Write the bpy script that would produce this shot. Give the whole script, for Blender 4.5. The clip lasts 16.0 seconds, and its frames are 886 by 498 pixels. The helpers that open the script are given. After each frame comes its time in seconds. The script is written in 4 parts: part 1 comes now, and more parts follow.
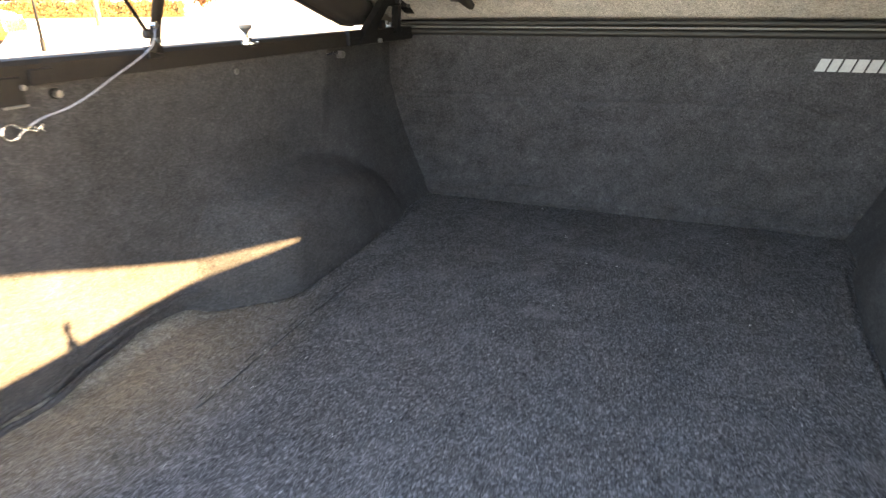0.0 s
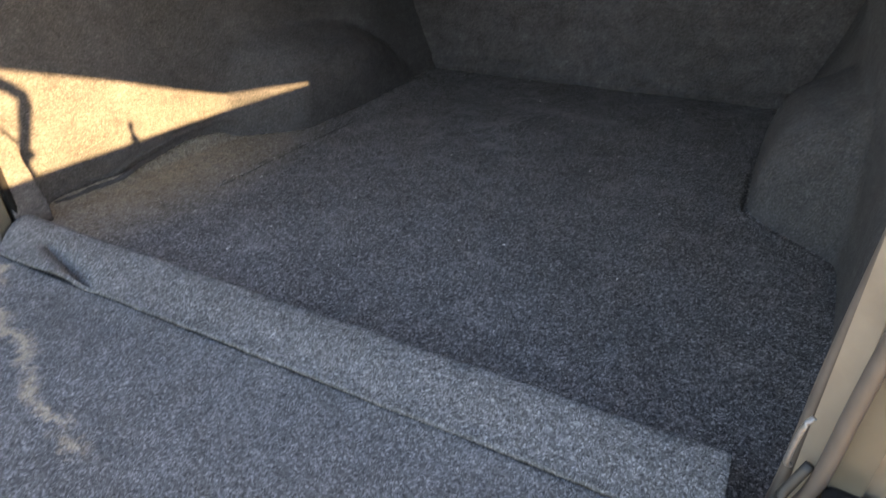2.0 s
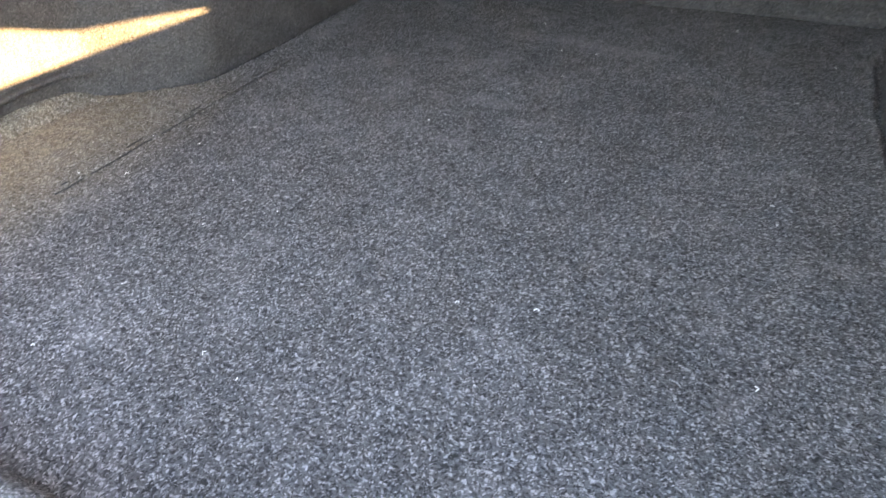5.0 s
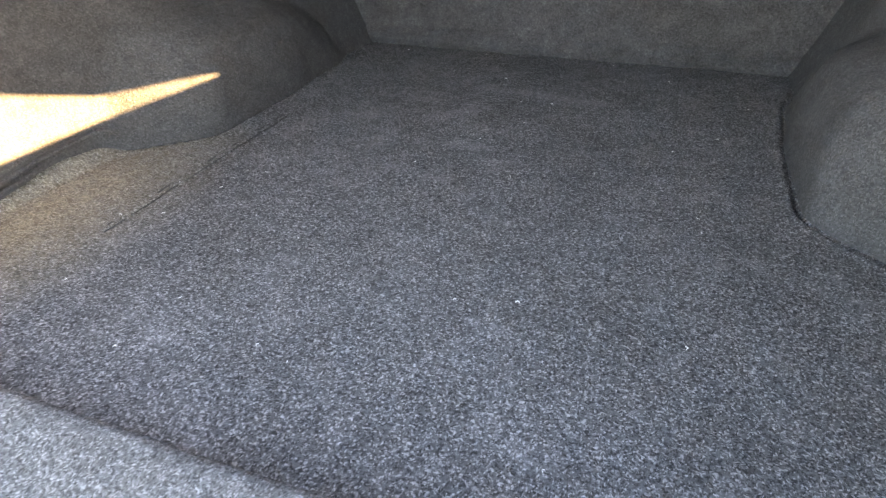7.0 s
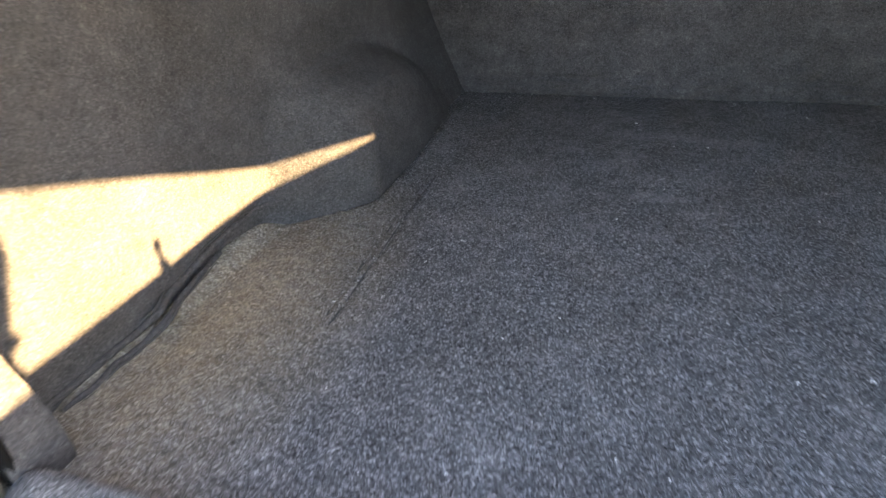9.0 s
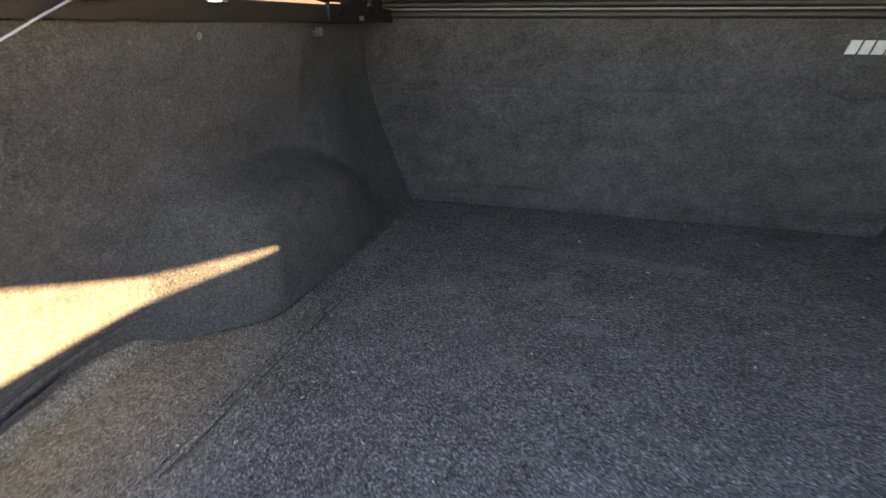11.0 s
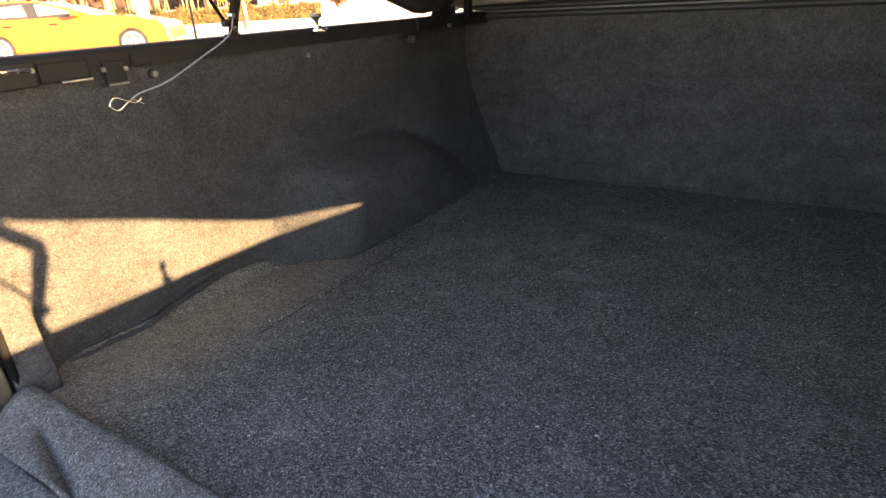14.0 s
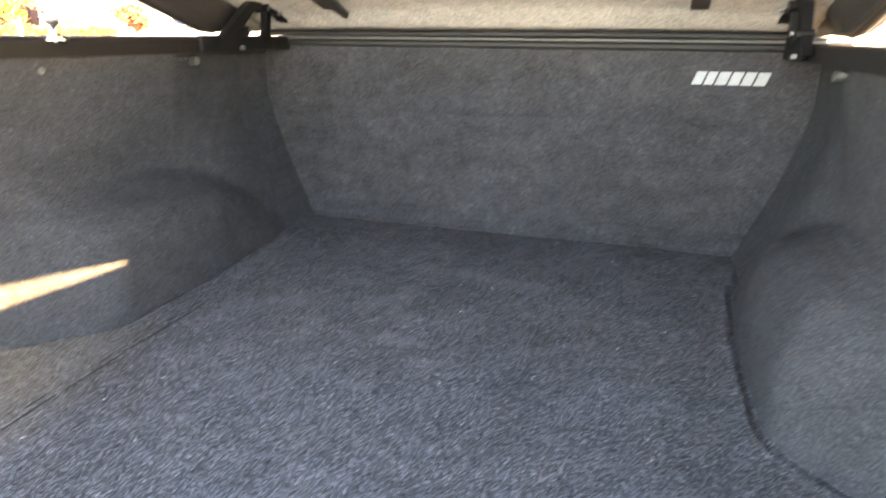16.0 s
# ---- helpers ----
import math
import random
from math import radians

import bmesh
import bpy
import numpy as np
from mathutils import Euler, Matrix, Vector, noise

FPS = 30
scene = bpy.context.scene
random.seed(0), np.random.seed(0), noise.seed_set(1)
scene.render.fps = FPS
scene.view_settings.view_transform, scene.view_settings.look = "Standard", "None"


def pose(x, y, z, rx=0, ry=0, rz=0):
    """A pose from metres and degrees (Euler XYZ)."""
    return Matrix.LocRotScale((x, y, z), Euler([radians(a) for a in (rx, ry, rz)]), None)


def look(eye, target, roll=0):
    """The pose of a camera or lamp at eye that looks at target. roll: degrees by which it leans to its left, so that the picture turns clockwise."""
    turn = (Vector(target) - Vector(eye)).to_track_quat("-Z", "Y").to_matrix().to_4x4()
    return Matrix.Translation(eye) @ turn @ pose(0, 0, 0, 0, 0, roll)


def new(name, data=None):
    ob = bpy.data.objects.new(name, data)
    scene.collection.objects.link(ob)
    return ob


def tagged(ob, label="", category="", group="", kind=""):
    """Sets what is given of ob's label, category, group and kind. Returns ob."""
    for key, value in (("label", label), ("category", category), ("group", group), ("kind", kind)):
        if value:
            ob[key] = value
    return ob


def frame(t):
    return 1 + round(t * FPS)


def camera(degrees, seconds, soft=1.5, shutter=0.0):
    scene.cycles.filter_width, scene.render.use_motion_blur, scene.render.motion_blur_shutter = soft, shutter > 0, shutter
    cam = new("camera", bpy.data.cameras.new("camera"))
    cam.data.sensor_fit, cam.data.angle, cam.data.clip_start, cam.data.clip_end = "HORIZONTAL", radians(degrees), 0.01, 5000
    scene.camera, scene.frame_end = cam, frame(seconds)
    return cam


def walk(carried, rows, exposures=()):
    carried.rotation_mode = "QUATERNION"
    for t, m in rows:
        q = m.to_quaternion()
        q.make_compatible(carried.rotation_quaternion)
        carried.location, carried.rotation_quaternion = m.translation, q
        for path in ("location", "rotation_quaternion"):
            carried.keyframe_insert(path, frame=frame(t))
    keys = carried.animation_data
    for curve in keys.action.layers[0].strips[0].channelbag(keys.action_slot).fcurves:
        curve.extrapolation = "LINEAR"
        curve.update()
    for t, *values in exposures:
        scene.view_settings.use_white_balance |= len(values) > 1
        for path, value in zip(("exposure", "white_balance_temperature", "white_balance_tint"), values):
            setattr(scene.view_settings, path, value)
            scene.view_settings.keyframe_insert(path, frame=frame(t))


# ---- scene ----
cam = camera(71.6, 16.0, soft=1.35, shutter=0.55)
PATH = [
    (0, (0.201, -0.28, 0.646), (-0.508, 1.436, -0.098), -0.5),
    (0.5, (0.252, -0.446, 0.684), (-0.474, 1.254, -0.08), -1.1),
    (1, (0.395, -0.516, 0.706), (-0.358, 1.168, -0.065), -1.3),
    (1.5, (0.55, -0.559, 0.679), (-0.265, 1.075, -0.138), -1.6),
    (2, (0.575, -0.577, 0.581), (-0.245, 0.967, -0.39), -0.0),
    (2.5, (0.567, -0.587, 0.589), (-0.287, 0.893, -0.449), 0.3),
    (3, (0.414, -0.531, 0.562), (-0.461, 0.861, -0.576), 0.5),
    (3.5, (0.335, -0.391, 0.505), (-0.505, 0.92, -0.751), -0.7),
    (4, (0.32, -0.215, 0.45), (-0.5, 1.075, -0.84), -3.3),
    (4.5, (0.293, -0.112, 0.474), (-0.415, 1.214, -0.846), -2.6),
    (4.7, (0.296, -0.087, 0.465), (-0.395, 1.308, -0.791), -1.4),
    (6.8, (0.334, -0.248, 0.526), (-0.262, 1.325, -0.555), -0.9),
    (7, (0.334, -0.273, 0.531), (-0.266, 1.308, -0.537), -0.8),
    (7.5, (0.324, -0.318, 0.565), (-0.296, 1.282, -0.462), -0.7),
    (8, (0.328, -0.326, 0.616), (-0.315, 1.303, -0.349), -1.4),
    (8.5, (0.029, -0.361, 0.56), (-0.55, 1.299, -0.393), -4.3),
    (9, (-0.136, -0.291, 0.532), (-0.667, 1.38, -0.431), -2.7),
    (9.5, (-0.172, -0.109, 0.506), (-0.686, 1.613, -0.373), 0.2),
    (10, (-0.144, 0.005, 0.499), (-0.65, 1.767, -0.302), 0.7),
    (10.2, (-0.127, 0.012, 0.503), (-0.634, 1.79, -0.259), 0.4),
    (12.3, (0.347, -0.396, 0.612), (-0.419, 1.34, -0.021), -1.0),
    (12.5, (0.42, -0.392, 0.631), (-0.436, 1.302, 0.0), -1.7),
    (13, (0.511, -0.388, 0.655), (-0.556, 1.176, 0.01), -3.3),
    (13.5, (0.506, -0.365, 0.634), (-0.579, 1.164, -0.062), -3.3),
    (14, (0.433, -0.321, 0.622), (-0.622, 1.202, -0.13), -3.4),
    (14.5, (0.349, -0.263, 0.581), (-0.595, 1.302, -0.23), -3.4),
    (15, (0.297, -0.199, 0.53), (-0.505, 1.428, -0.312), -2.3),
    (15.5, (0.293, -0.138, 0.531), (-0.367, 1.59, -0.228), 0.0),
    (16, (0.356, -0.099, 0.58), (-0.208, 1.704, -0.075), 0.5),
]

EXPOSURES = [(t, stops, kelvin, 18) for t, stops, kelvin in (
    (0, 4.62, 7250), (0.5, 3.90, 7300), (1.5, 3.80, 7250), (2, 3.87, 7450), (2.5, 3.90, 7450), (3, 3.70, 7500), (3.5, 3.66, 7600), (4, 4.6, 7850),
    (4.7, 5.3, 7900), (7, 5.2, 7900), (7.5, 4.97, 7700), (8, 4.47, 7400), (9, 4.6, 7250), (10, 4.65, 7200), (12.3, 3.8, 7200), (13, 3.60, 7250),
    (13.5, 3.45, 7250), (14, 3.70, 7300), (14.5, 4.55, 7450), (15, 4.88, 7450), (15.5, 5.44, 7300), (16, 5.48, 7200))]
walk(cam, [(t, look(eye, target, roll)) for t, eye, target, roll in PATH], EXPOSURES)

# ---- light ----
SUN_DIR = Vector((-1.0, -0.345, -0.335)).normalized()      # the way the sunlight travels
elevation = math.asin(-SUN_DIR.z)
world = bpy.data.worlds.new("sky")
scene.world = world
world.use_nodes = True
wn = world.node_tree
sky = wn.nodes.new("ShaderNodeTexSky")
sky.sky_type = "NISHITA"
sky.sun_disc = False
sky.sun_elevation = elevation
sky.sun_rotation = math.atan2(-SUN_DIR.x, -SUN_DIR.y)
sky.dust_density = 0.8
wn.links.new(sky.outputs[0], wn.nodes["Background"].inputs["Color"])
wn.nodes["Background"].inputs["Strength"].default_value = 0.10
sun = new("sun", bpy.data.lights.new("sun", "SUN"))
sun.data.energy = 6.6
sun.data.angle = radians(0.53)
sun.data.color = (1.0, 0.70, 0.345)
sun.matrix_world = look((8, 4, 4), Vector((8, 4, 4)) + SUN_DIR)

# ---- helpers for building ----
XC = -0.02                 # the middle of the truck bed


def mesh_from(name, verts, faces, smooth=False):
    me = bpy.data.meshes.new(name)
    me.from_pydata([tuple(v) for v in verts], [], faces)
    me.update()
    if smooth:
        me.polygons.foreach_set("use_smooth", [True] * len(me.polygons))
    return me


def part(name, bm, material, parent, label="", smooth=False):
    """Links a bmesh or a mesh as one object under a thing."""
    if isinstance(bm, bmesh.types.BMesh):
        me = bpy.data.meshes.new(name)
        bmesh.ops.recalc_face_normals(bm, faces=bm.faces)
        bm.to_mesh(me)
        bm.free()
        if smooth:
            me.polygons.foreach_set("use_smooth", [True] * len(me.polygons))
    else:
        me = bm
    ob = new(name, me)
    if material is not None:
        me.materials.append(material)
    if parent is not None:
        ob.parent = parent
    if label:
        ob["label"] = label
    return ob


def empty(name, at=(0, 0, 0), label="", category="", group="", kind=""):
    ob = new(name)
    ob.location = at
    ob.empty_display_size = 0.05
    return tagged(ob, label, category, group, kind)


def box(bm, x0, x1, y0, y1, z0, z1, bevel=0.0, segments=2):
    r = bmesh.ops.create_cube(bm, size=1.0)
    vs = r["verts"]
    for v in vs:
        v.co = Vector((x0 + (v.co.x + 0.5) * (x1 - x0), y0 + (v.co.y + 0.5) * (y1 - y0), z0 + (v.co.z + 0.5) * (z1 - z0)))
    if bevel > 0:
        es = list({e for v in vs for e in v.link_edges})
        bmesh.ops.bevel(bm, geom=es, offset=bevel, segments=segments, affect="EDGES", profile=0.5)
    return bm


def boxed(*a, **k):
    return box(bmesh.new(), *a, **k)


def cylinder(bm, a, b, r0, r1=None, sides=16, cap=True):
    a, b = Vector(a), Vector(b)
    r1 = r0 if r1 is None else r1
    q = (b - a).to_track_quat("Z", "Y")
    m = Matrix.Translation((a + b) / 2) @ q.to_matrix().to_4x4()
    bmesh.ops.create_cone(bm, cap_ends=cap, segments=sides, radius1=r0, radius2=r1, depth=(b - a).length, matrix=m)
    return bm


def tube(bm, pts, radius, sides=10, flat=None):
    """A tube along points; flat: (normal, thickness) squashes it into a strap or bar."""
    pts = [Vector(p) for p in pts]
    rings = []
    up = Vector((0, 0, 1))
    for i, p in enumerate(pts):
        t = (pts[min(i + 1, len(pts) - 1)] - pts[max(i - 1, 0)]).normalized()
        if flat is not None:
            n = Vector(flat[0])
        else:
            n = up if abs(t.z) < 0.9 else Vector((1, 0, 0))
        s = t.cross(n).normalized()
        n = s.cross(t).normalized()
        r = radius[i] if isinstance(radius, (list, tuple)) else radius
        rn = flat[1] if flat is not None else r
        rings.append([bm.verts.new(p + s * r * math.cos(k * math.tau / sides) + n * rn * math.sin(k * math.tau / sides)) for k in range(sides)])
    for a, b in zip(rings, rings[1:]):
        for k in range(sides):
            bm.faces.new((a[k], a[(k + 1) % sides], b[(k + 1) % sides], b[k]))
    bm.faces.new(rings[0][::-1])
    bm.faces.new(rings[-1])
    return bm


def curve_points(pts, n=8):
    """A smooth line (Catmull-Rom) through the points."""
    p = [Vector(q) for q in pts]
    p = [2 * p[0] - p[1]] + p + [2 * p[-1] - p[-2]]
    out = []
    for i in range(1, len(p) - 2):
        for k in range(n):
            t = k / n
            a, b, c, d = p[i - 1:i + 3]
            out.append(0.5 * (2 * b + (c - a) * t + (2 * a - 5 * b + 4 * c - d) * t * t + (3 * b - a - 3 * c + d) * t ** 3))
    out.append(p[-2])
    return out


def prism(bm, outline, axis, lo, hi):
    """Extrudes a closed outline of 2D points along an axis ('x': points are (y, z); 'y': (x, z); 'z': (x, y))."""
    def at(p, h):
        return {"x": (h, p[0], p[1]), "y": (p[0], h, p[1]), "z": (p[0], p[1], h)}[axis]
    a = [bm.verts.new(at(p, lo)) for p in outline]
    b = [bm.verts.new(at(p, hi)) for p in outline]
    n = len(outline)
    for i in range(n):
        bm.faces.new((a[i], a[(i + 1) % n], b[(i + 1) % n], b[i]))
    bm.faces.new(a[::-1])
    bm.faces.new(b)
    return bm


def grid_mesh(name, us, vs, fn):
    verts = [fn(u, v) for v in vs for u in us]
    w = len(us)
    faces = [(j * w + i, j * w + i + 1, (j + 1) * w + i + 1, (j + 1) * w + i) for j in range(len(vs) - 1) for i in range(w - 1)]
    return mesh_from(name, verts, faces, True)


def spread(a, b, step):
    n = max(1, round((b - a) / step))
    return [a + (b - a) * i / n for i in range(n + 1)]


def smooth(a, b, x):
    t = min(1.0, max(0.0, (x - a) / (b - a)))
    return t * t * (3 - 2 * t)


def thick(ob, metres, offset=-1.0):
    m = ob.modifiers.new("thickness", "SOLIDIFY")
    m.thickness, m.offset = metres, offset
    return ob


# ---- materials ----
def material(name):
    m = bpy.data.materials.new(name)
    m.use_nodes = True
    nt = m.node_tree
    return m, nt, nt.nodes["Principled BSDF"]


def node(nt, kind, **sockets):
    n = nt.nodes.new(kind)
    for k, v in sockets.items():
        n.inputs[k].default_value = v
    return n


def noise_of(nt, coord, scale, detail=4.0, rough=0.6):
    n = node(nt, "ShaderNodeTexNoise", Scale=scale, Detail=detail, Roughness=rough)
    nt.links.new(coord, n.inputs["Vector"])
    return n.outputs["Fac"]


def ramp(nt, fac, stops):
    r = nt.nodes.new("ShaderNodeValToRGB")
    els = r.color_ramp.elements
    while len(els) < len(stops):
        els.new(0.5)
    for e, (p, c) in zip(els, stops):
        e.position, e.color = p, (*c, 1.0)
    nt.links.new(fac, r.inputs["Fac"])
    return r.outputs["Color"]


def mixed(nt, blend, fac, a, b):
    m = nt.nodes.new("ShaderNodeMix")
    m.data_type, m.blend_type = "RGBA", blend
    for sock, v in ((m.inputs[0], fac), (m.inputs[6], a), (m.inputs[7], b)):
        if isinstance(v, (int, float)):
            sock.default_value = v
        elif isinstance(v, tuple):
            sock.default_value = (*v, 1.0)
        else:
            nt.links.new(v, sock)
    return m.outputs[2]


def bump(nt, height, strength, distance, normal=None):
    b = node(nt, "ShaderNodeBump", Strength=strength, Distance=distance)
    nt.links.new(height, b.inputs["Height"])
    if normal is not None:
        nt.links.new(normal, b.inputs["Normal"])
    return b.outputs["Normal"]


def carpet(name, dark, mid, light, contrast=1.0, lint=True, streak=0.0, scuff=0.0, smudges_or_glint=(), warm_glow=(), brushed=0.0, fine=1.0, dust_or_glint=(0.24, 0.237, 0.235), cover=0.24):
    """Heathered needle-felt carpet: fibre specks, clumps, soft stains, nap streaks and lint."""
    m, nt, p = material(name)
    c = nt.nodes.new("ShaderNodeTexCoord").outputs["Object"]
    warp = node(nt, "ShaderNodeTexNoise", Scale=90.0, Detail=2.0)
    nt.links.new(c, warp.inputs["Vector"])
    bent = mixed(nt, "LINEAR_LIGHT", 0.006, c, warp.outputs["Color"])
    cells = node(nt, "ShaderNodeTexVoronoi", Scale=430.0 * fine, Randomness=1.0)
    nt.links.new(bent, cells.inputs["Vector"])
    sep = nt.nodes.new("ShaderNodeSeparateColor")
    nt.links.new(cells.outputs["Color"], sep.inputs["Color"])
    clump = noise_of(nt, c, 210 * fine, 4.0, 0.75)
    tuft = noise_of(nt, c, 105 * fine, 3.0, 0.6)
    blotch = noise_of(nt, c, 26, 5.0, 0.65)
    patch = noise_of(nt, c, 3.6, 4.0, 0.6)
    add = nt.nodes.new("ShaderNodeMath")
    add.operation = "MULTIPLY_ADD"
    nt.links.new(clump, add.inputs[0])
    add.inputs[1].default_value = 1.5 * contrast
    add.inputs[2].default_value = -0.75 * contrast
    tot = nt.nodes.new("ShaderNodeMath")
    nt.links.new(sep.outputs[0], tot.inputs[0])
    nt.links.new(add.outputs[0], tot.inputs[1])
    col = ramp(nt, tot.outputs[0], [(0.10, dark), (0.45, mid), (0.72, mid), (1.0, light)])
    col = mixed(nt, "MULTIPLY", 0.6 * contrast, col, ramp(nt, tuft, [(0.34, (0.55,) * 3), (0.50, (1.0,) * 3), (0.66, (1.5,) * 3)]))
    col = mixed(nt, "MULTIPLY", 0.45, col, ramp(nt, blotch, [(0.30, (0.62,) * 3), (0.70, (1.18,) * 3)]))
    col = mixed(nt, "MULTIPLY", 0.45, col, ramp(nt, patch, [(0.30, (0.60, 0.59, 0.575)), (0.70, (1.16, 1.16, 1.18))]))
    if streak:
        mp = nt.nodes.new("ShaderNodeMapping")
        mp.inputs["Scale"].default_value = (1.0, 1.0, 0.28)
        nt.links.new(c, mp.inputs["Vector"])
        lines = noise_of(nt, mp.outputs["Vector"], 46, 6.0, 0.72)
        col = mixed(nt, "MULTIPLY", streak, col, ramp(nt, lines, [(0.36, (0.52,) * 3), (0.50, (0.95,) * 3), (0.66, (1.5,) * 3)]))
    if brushed:
        # nap pushed about by hand: ragged darker and paler strokes, mostly sideways
        shift = node(nt, "ShaderNodeTexNoise", Scale=5.0, Detail=3.0)
        nt.links.new(c, shift.inputs["Vector"])
        mp = nt.nodes.new("ShaderNodeMapping")
        mp.inputs["Scale"].default_value = (0.55, 0.55, 1.25)
        nt.links.new(mixed(nt, "LINEAR_LIGHT", 0.10, c, shift.outputs["Color"]), mp.inputs["Vector"])
        strokes = noise_of(nt, mp.outputs["Vector"], 17, 7.0, 0.70)
        col = mixed(nt, "MULTIPLY", brushed, col, ramp(nt, strokes, [(0.34, (0.55,) * 3), (0.47, (0.92,) * 3), (0.56, (1.02,) * 3), (0.68, (1.42,) * 3)]))
    if scuff:
        worn = ramp(nt, noise_of(nt, c, 9.0, 9.0, 0.74), [(0.54, (0, 0, 0)), (0.74, (1, 1, 1))])
        col = mixed(nt, "MIX", mixed(nt, "MULTIPLY", 1.0, worn, (scuff,) * 3), col, tuple(v * 1.25 for v in light))
    if smudges_or_glint:
        # ragged smudge spots of floor dirt; also the sun reflection painted on the tailgate
        ragged = node(nt, "ShaderNodeTexNoise", Scale=55.0, Detail=6.0, Roughness=0.7)
        nt.links.new(c, ragged.inputs["Vector"])
        torn = mixed(nt, "LINEAR_LIGHT", 0.035, c, ragged.outputs["Color"])
        dust_glint_mask = None
        for x, y, rx, ry in smudges_or_glint:
            mp = nt.nodes.new("ShaderNodeMapping")
            mp.vector_type = "TEXTURE"
            mp.inputs["Location"].default_value = (x, y, 0.0)
            mp.inputs["Scale"].default_value = (rx * 2, ry * 2, 0.3)
            nt.links.new(torn, mp.inputs["Vector"])
            g = nt.nodes.new("ShaderNodeTexGradient")
            g.gradient_type = "SPHERICAL"
            nt.links.new(mp.outputs["Vector"], g.inputs["Vector"])
            dust_glint_mask = g.outputs["Color"] if dust_glint_mask is None else mixed(nt, "ADD", 1.0, dust_glint_mask, g.outputs["Color"])
        dust_glint_mask = ramp(nt, dust_glint_mask, [(0.04, (0, 0, 0)), (0.40, (0.20,) * 3), (1.0, (1, 1, 1))])
        grainy = mixed(nt, "MULTIPLY", 1.0, dust_glint_mask, ramp(nt, clump, [(0.30, (0.25,) * 3), (0.65, (1.0,) * 3)]))
        col = mixed(nt, "MIX", mixed(nt, "MULTIPLY", 1.0, grainy, (cover,) * 3), col, dust_or_glint)
    if warm_glow:
        # warm bounce from the sunlit wall, painted into the colour along one side
        x, y, rx, ry = warm_glow
        mp = nt.nodes.new("ShaderNodeMapping")
        mp.vector_type = "TEXTURE"
        mp.inputs["Location"].default_value = (x, y, 0.0)
        mp.inputs["Scale"].default_value = (rx, ry, 1.0)
        nt.links.new(c, mp.inputs["Vector"])
        g = nt.nodes.new("ShaderNodeTexGradient")
        g.gradient_type = "SPHERICAL"
        nt.links.new(mp.outputs["Vector"], g.inputs["Vector"])
        glow_mask = mixed(nt, "MULTIPLY", 1.0, g.outputs["Color"], ramp(nt, noise_of(nt, c, 40, 8.0, 0.75), [(0.30, (0.3,) * 3), (0.65, (1.0,) * 3)]))
        col = mixed(nt, "MIX", mixed(nt, "MULTIPLY", 1.0, glow_mask, (0.58,) * 3), col, mixed(nt, "MULTIPLY", 0.8, (0.33, 0.28, 0.185), ramp(nt, tot.outputs[0], [(0.1, (0.5,) * 3), (0.9, (1.2,) * 3)])))
    if lint:
        v = node(nt, "ShaderNodeTexVoronoi", Scale=34.0, Randomness=1.0)
        nt.links.new(c, v.inputs["Vector"])
        spots = ramp(nt, v.outputs["Distance"], [(0.0, (1, 1, 1)), (0.055, (0, 0, 0))])
        pick = ramp(nt, noise_of(nt, c, 19, 1.0, 0.5), [(0.60, (0, 0, 0)), (0.66, (1, 1, 1))])
        col = mixed(nt, "MIX", mixed(nt, "MULTIPLY", 1.0, spots, pick), col, (0.42, 0.42, 0.42))
    nt.links.new(col, p.inputs["Base Color"])
    p.inputs["Roughness"].default_value = 1.0
    p.inputs["Specular IOR Level"].default_value = 0.04
    n = bump(nt, clump, 0.7, 0.004)
    n = bump(nt, sep.outputs[0], 0.5, 0.0012, n)
    n = bump(nt, blotch, 0.4, 0.010, n)
    nt.links.new(n, p.inputs["Normal"])
    return m


def plain(name, colour, rough, metal=0.0, vary=0.15, scale=40.0, relief=0.0, coat=0.0, spec=0.5):
    m, nt, p = material(name)
    c = nt.nodes.new("ShaderNodeTexCoord").outputs["Object"]
    f = noise_of(nt, c, scale, 5.0, 0.65)
    g = noise_of(nt, c, scale * 0.13, 3.0, 0.6)
    lo = tuple(v * (1 - vary) for v in colour)
    hi = tuple(min(1.0, v * (1 + vary)) for v in colour)
    col = mixed(nt, "MULTIPLY", 0.6, ramp(nt, f, [(0.3, lo), (0.7, hi)]), ramp(nt, g, [(0.3, (1 - vary,) * 3), (0.7, (1.0,) * 3)]))
    nt.links.new(col, p.inputs["Base Color"])
    nt.links.new(ramp(nt, f, [(0.3, (max(0.02, rough - 0.08),) * 3), (0.7, (min(1.0, rough + 0.08),) * 3)]), p.inputs["Roughness"])
    p.inputs["Metallic"].default_value = metal
    p.inputs["Coat Weight"].default_value = coat
    p.inputs["Coat Roughness"].default_value = 0.10
    p.inputs["Specular IOR Level"].default_value = spec
    if relief:
        nt.links.new(bump(nt, f, 0.6, relief), p.inputs["Normal"])
    return m


SMUDGES = ((0.085, 1.307, 0.050, 0.028), (-0.130, 1.150, 0.022, 0.050), (-0.262, 1.195, 0.045, 0.022), (0.396, 1.560, 0.018, 0.026), (0.399, 1.340, 0.028, 0.040),
           (0.175, 1.299, 0.035, 0.018), (-0.078, 0.930, 0.050, 0.020), (-0.262, 0.898, 0.030, 0.075), (-0.172, 0.773, 0.030, 0.022), (-0.054, 0.929, 0.030, 0.016), (-0.225, 1.617, 0.028, 0.014),
           (-0.030, 1.330, 0.070, 0.030), (-0.350, 1.040, 0.040, 0.050))
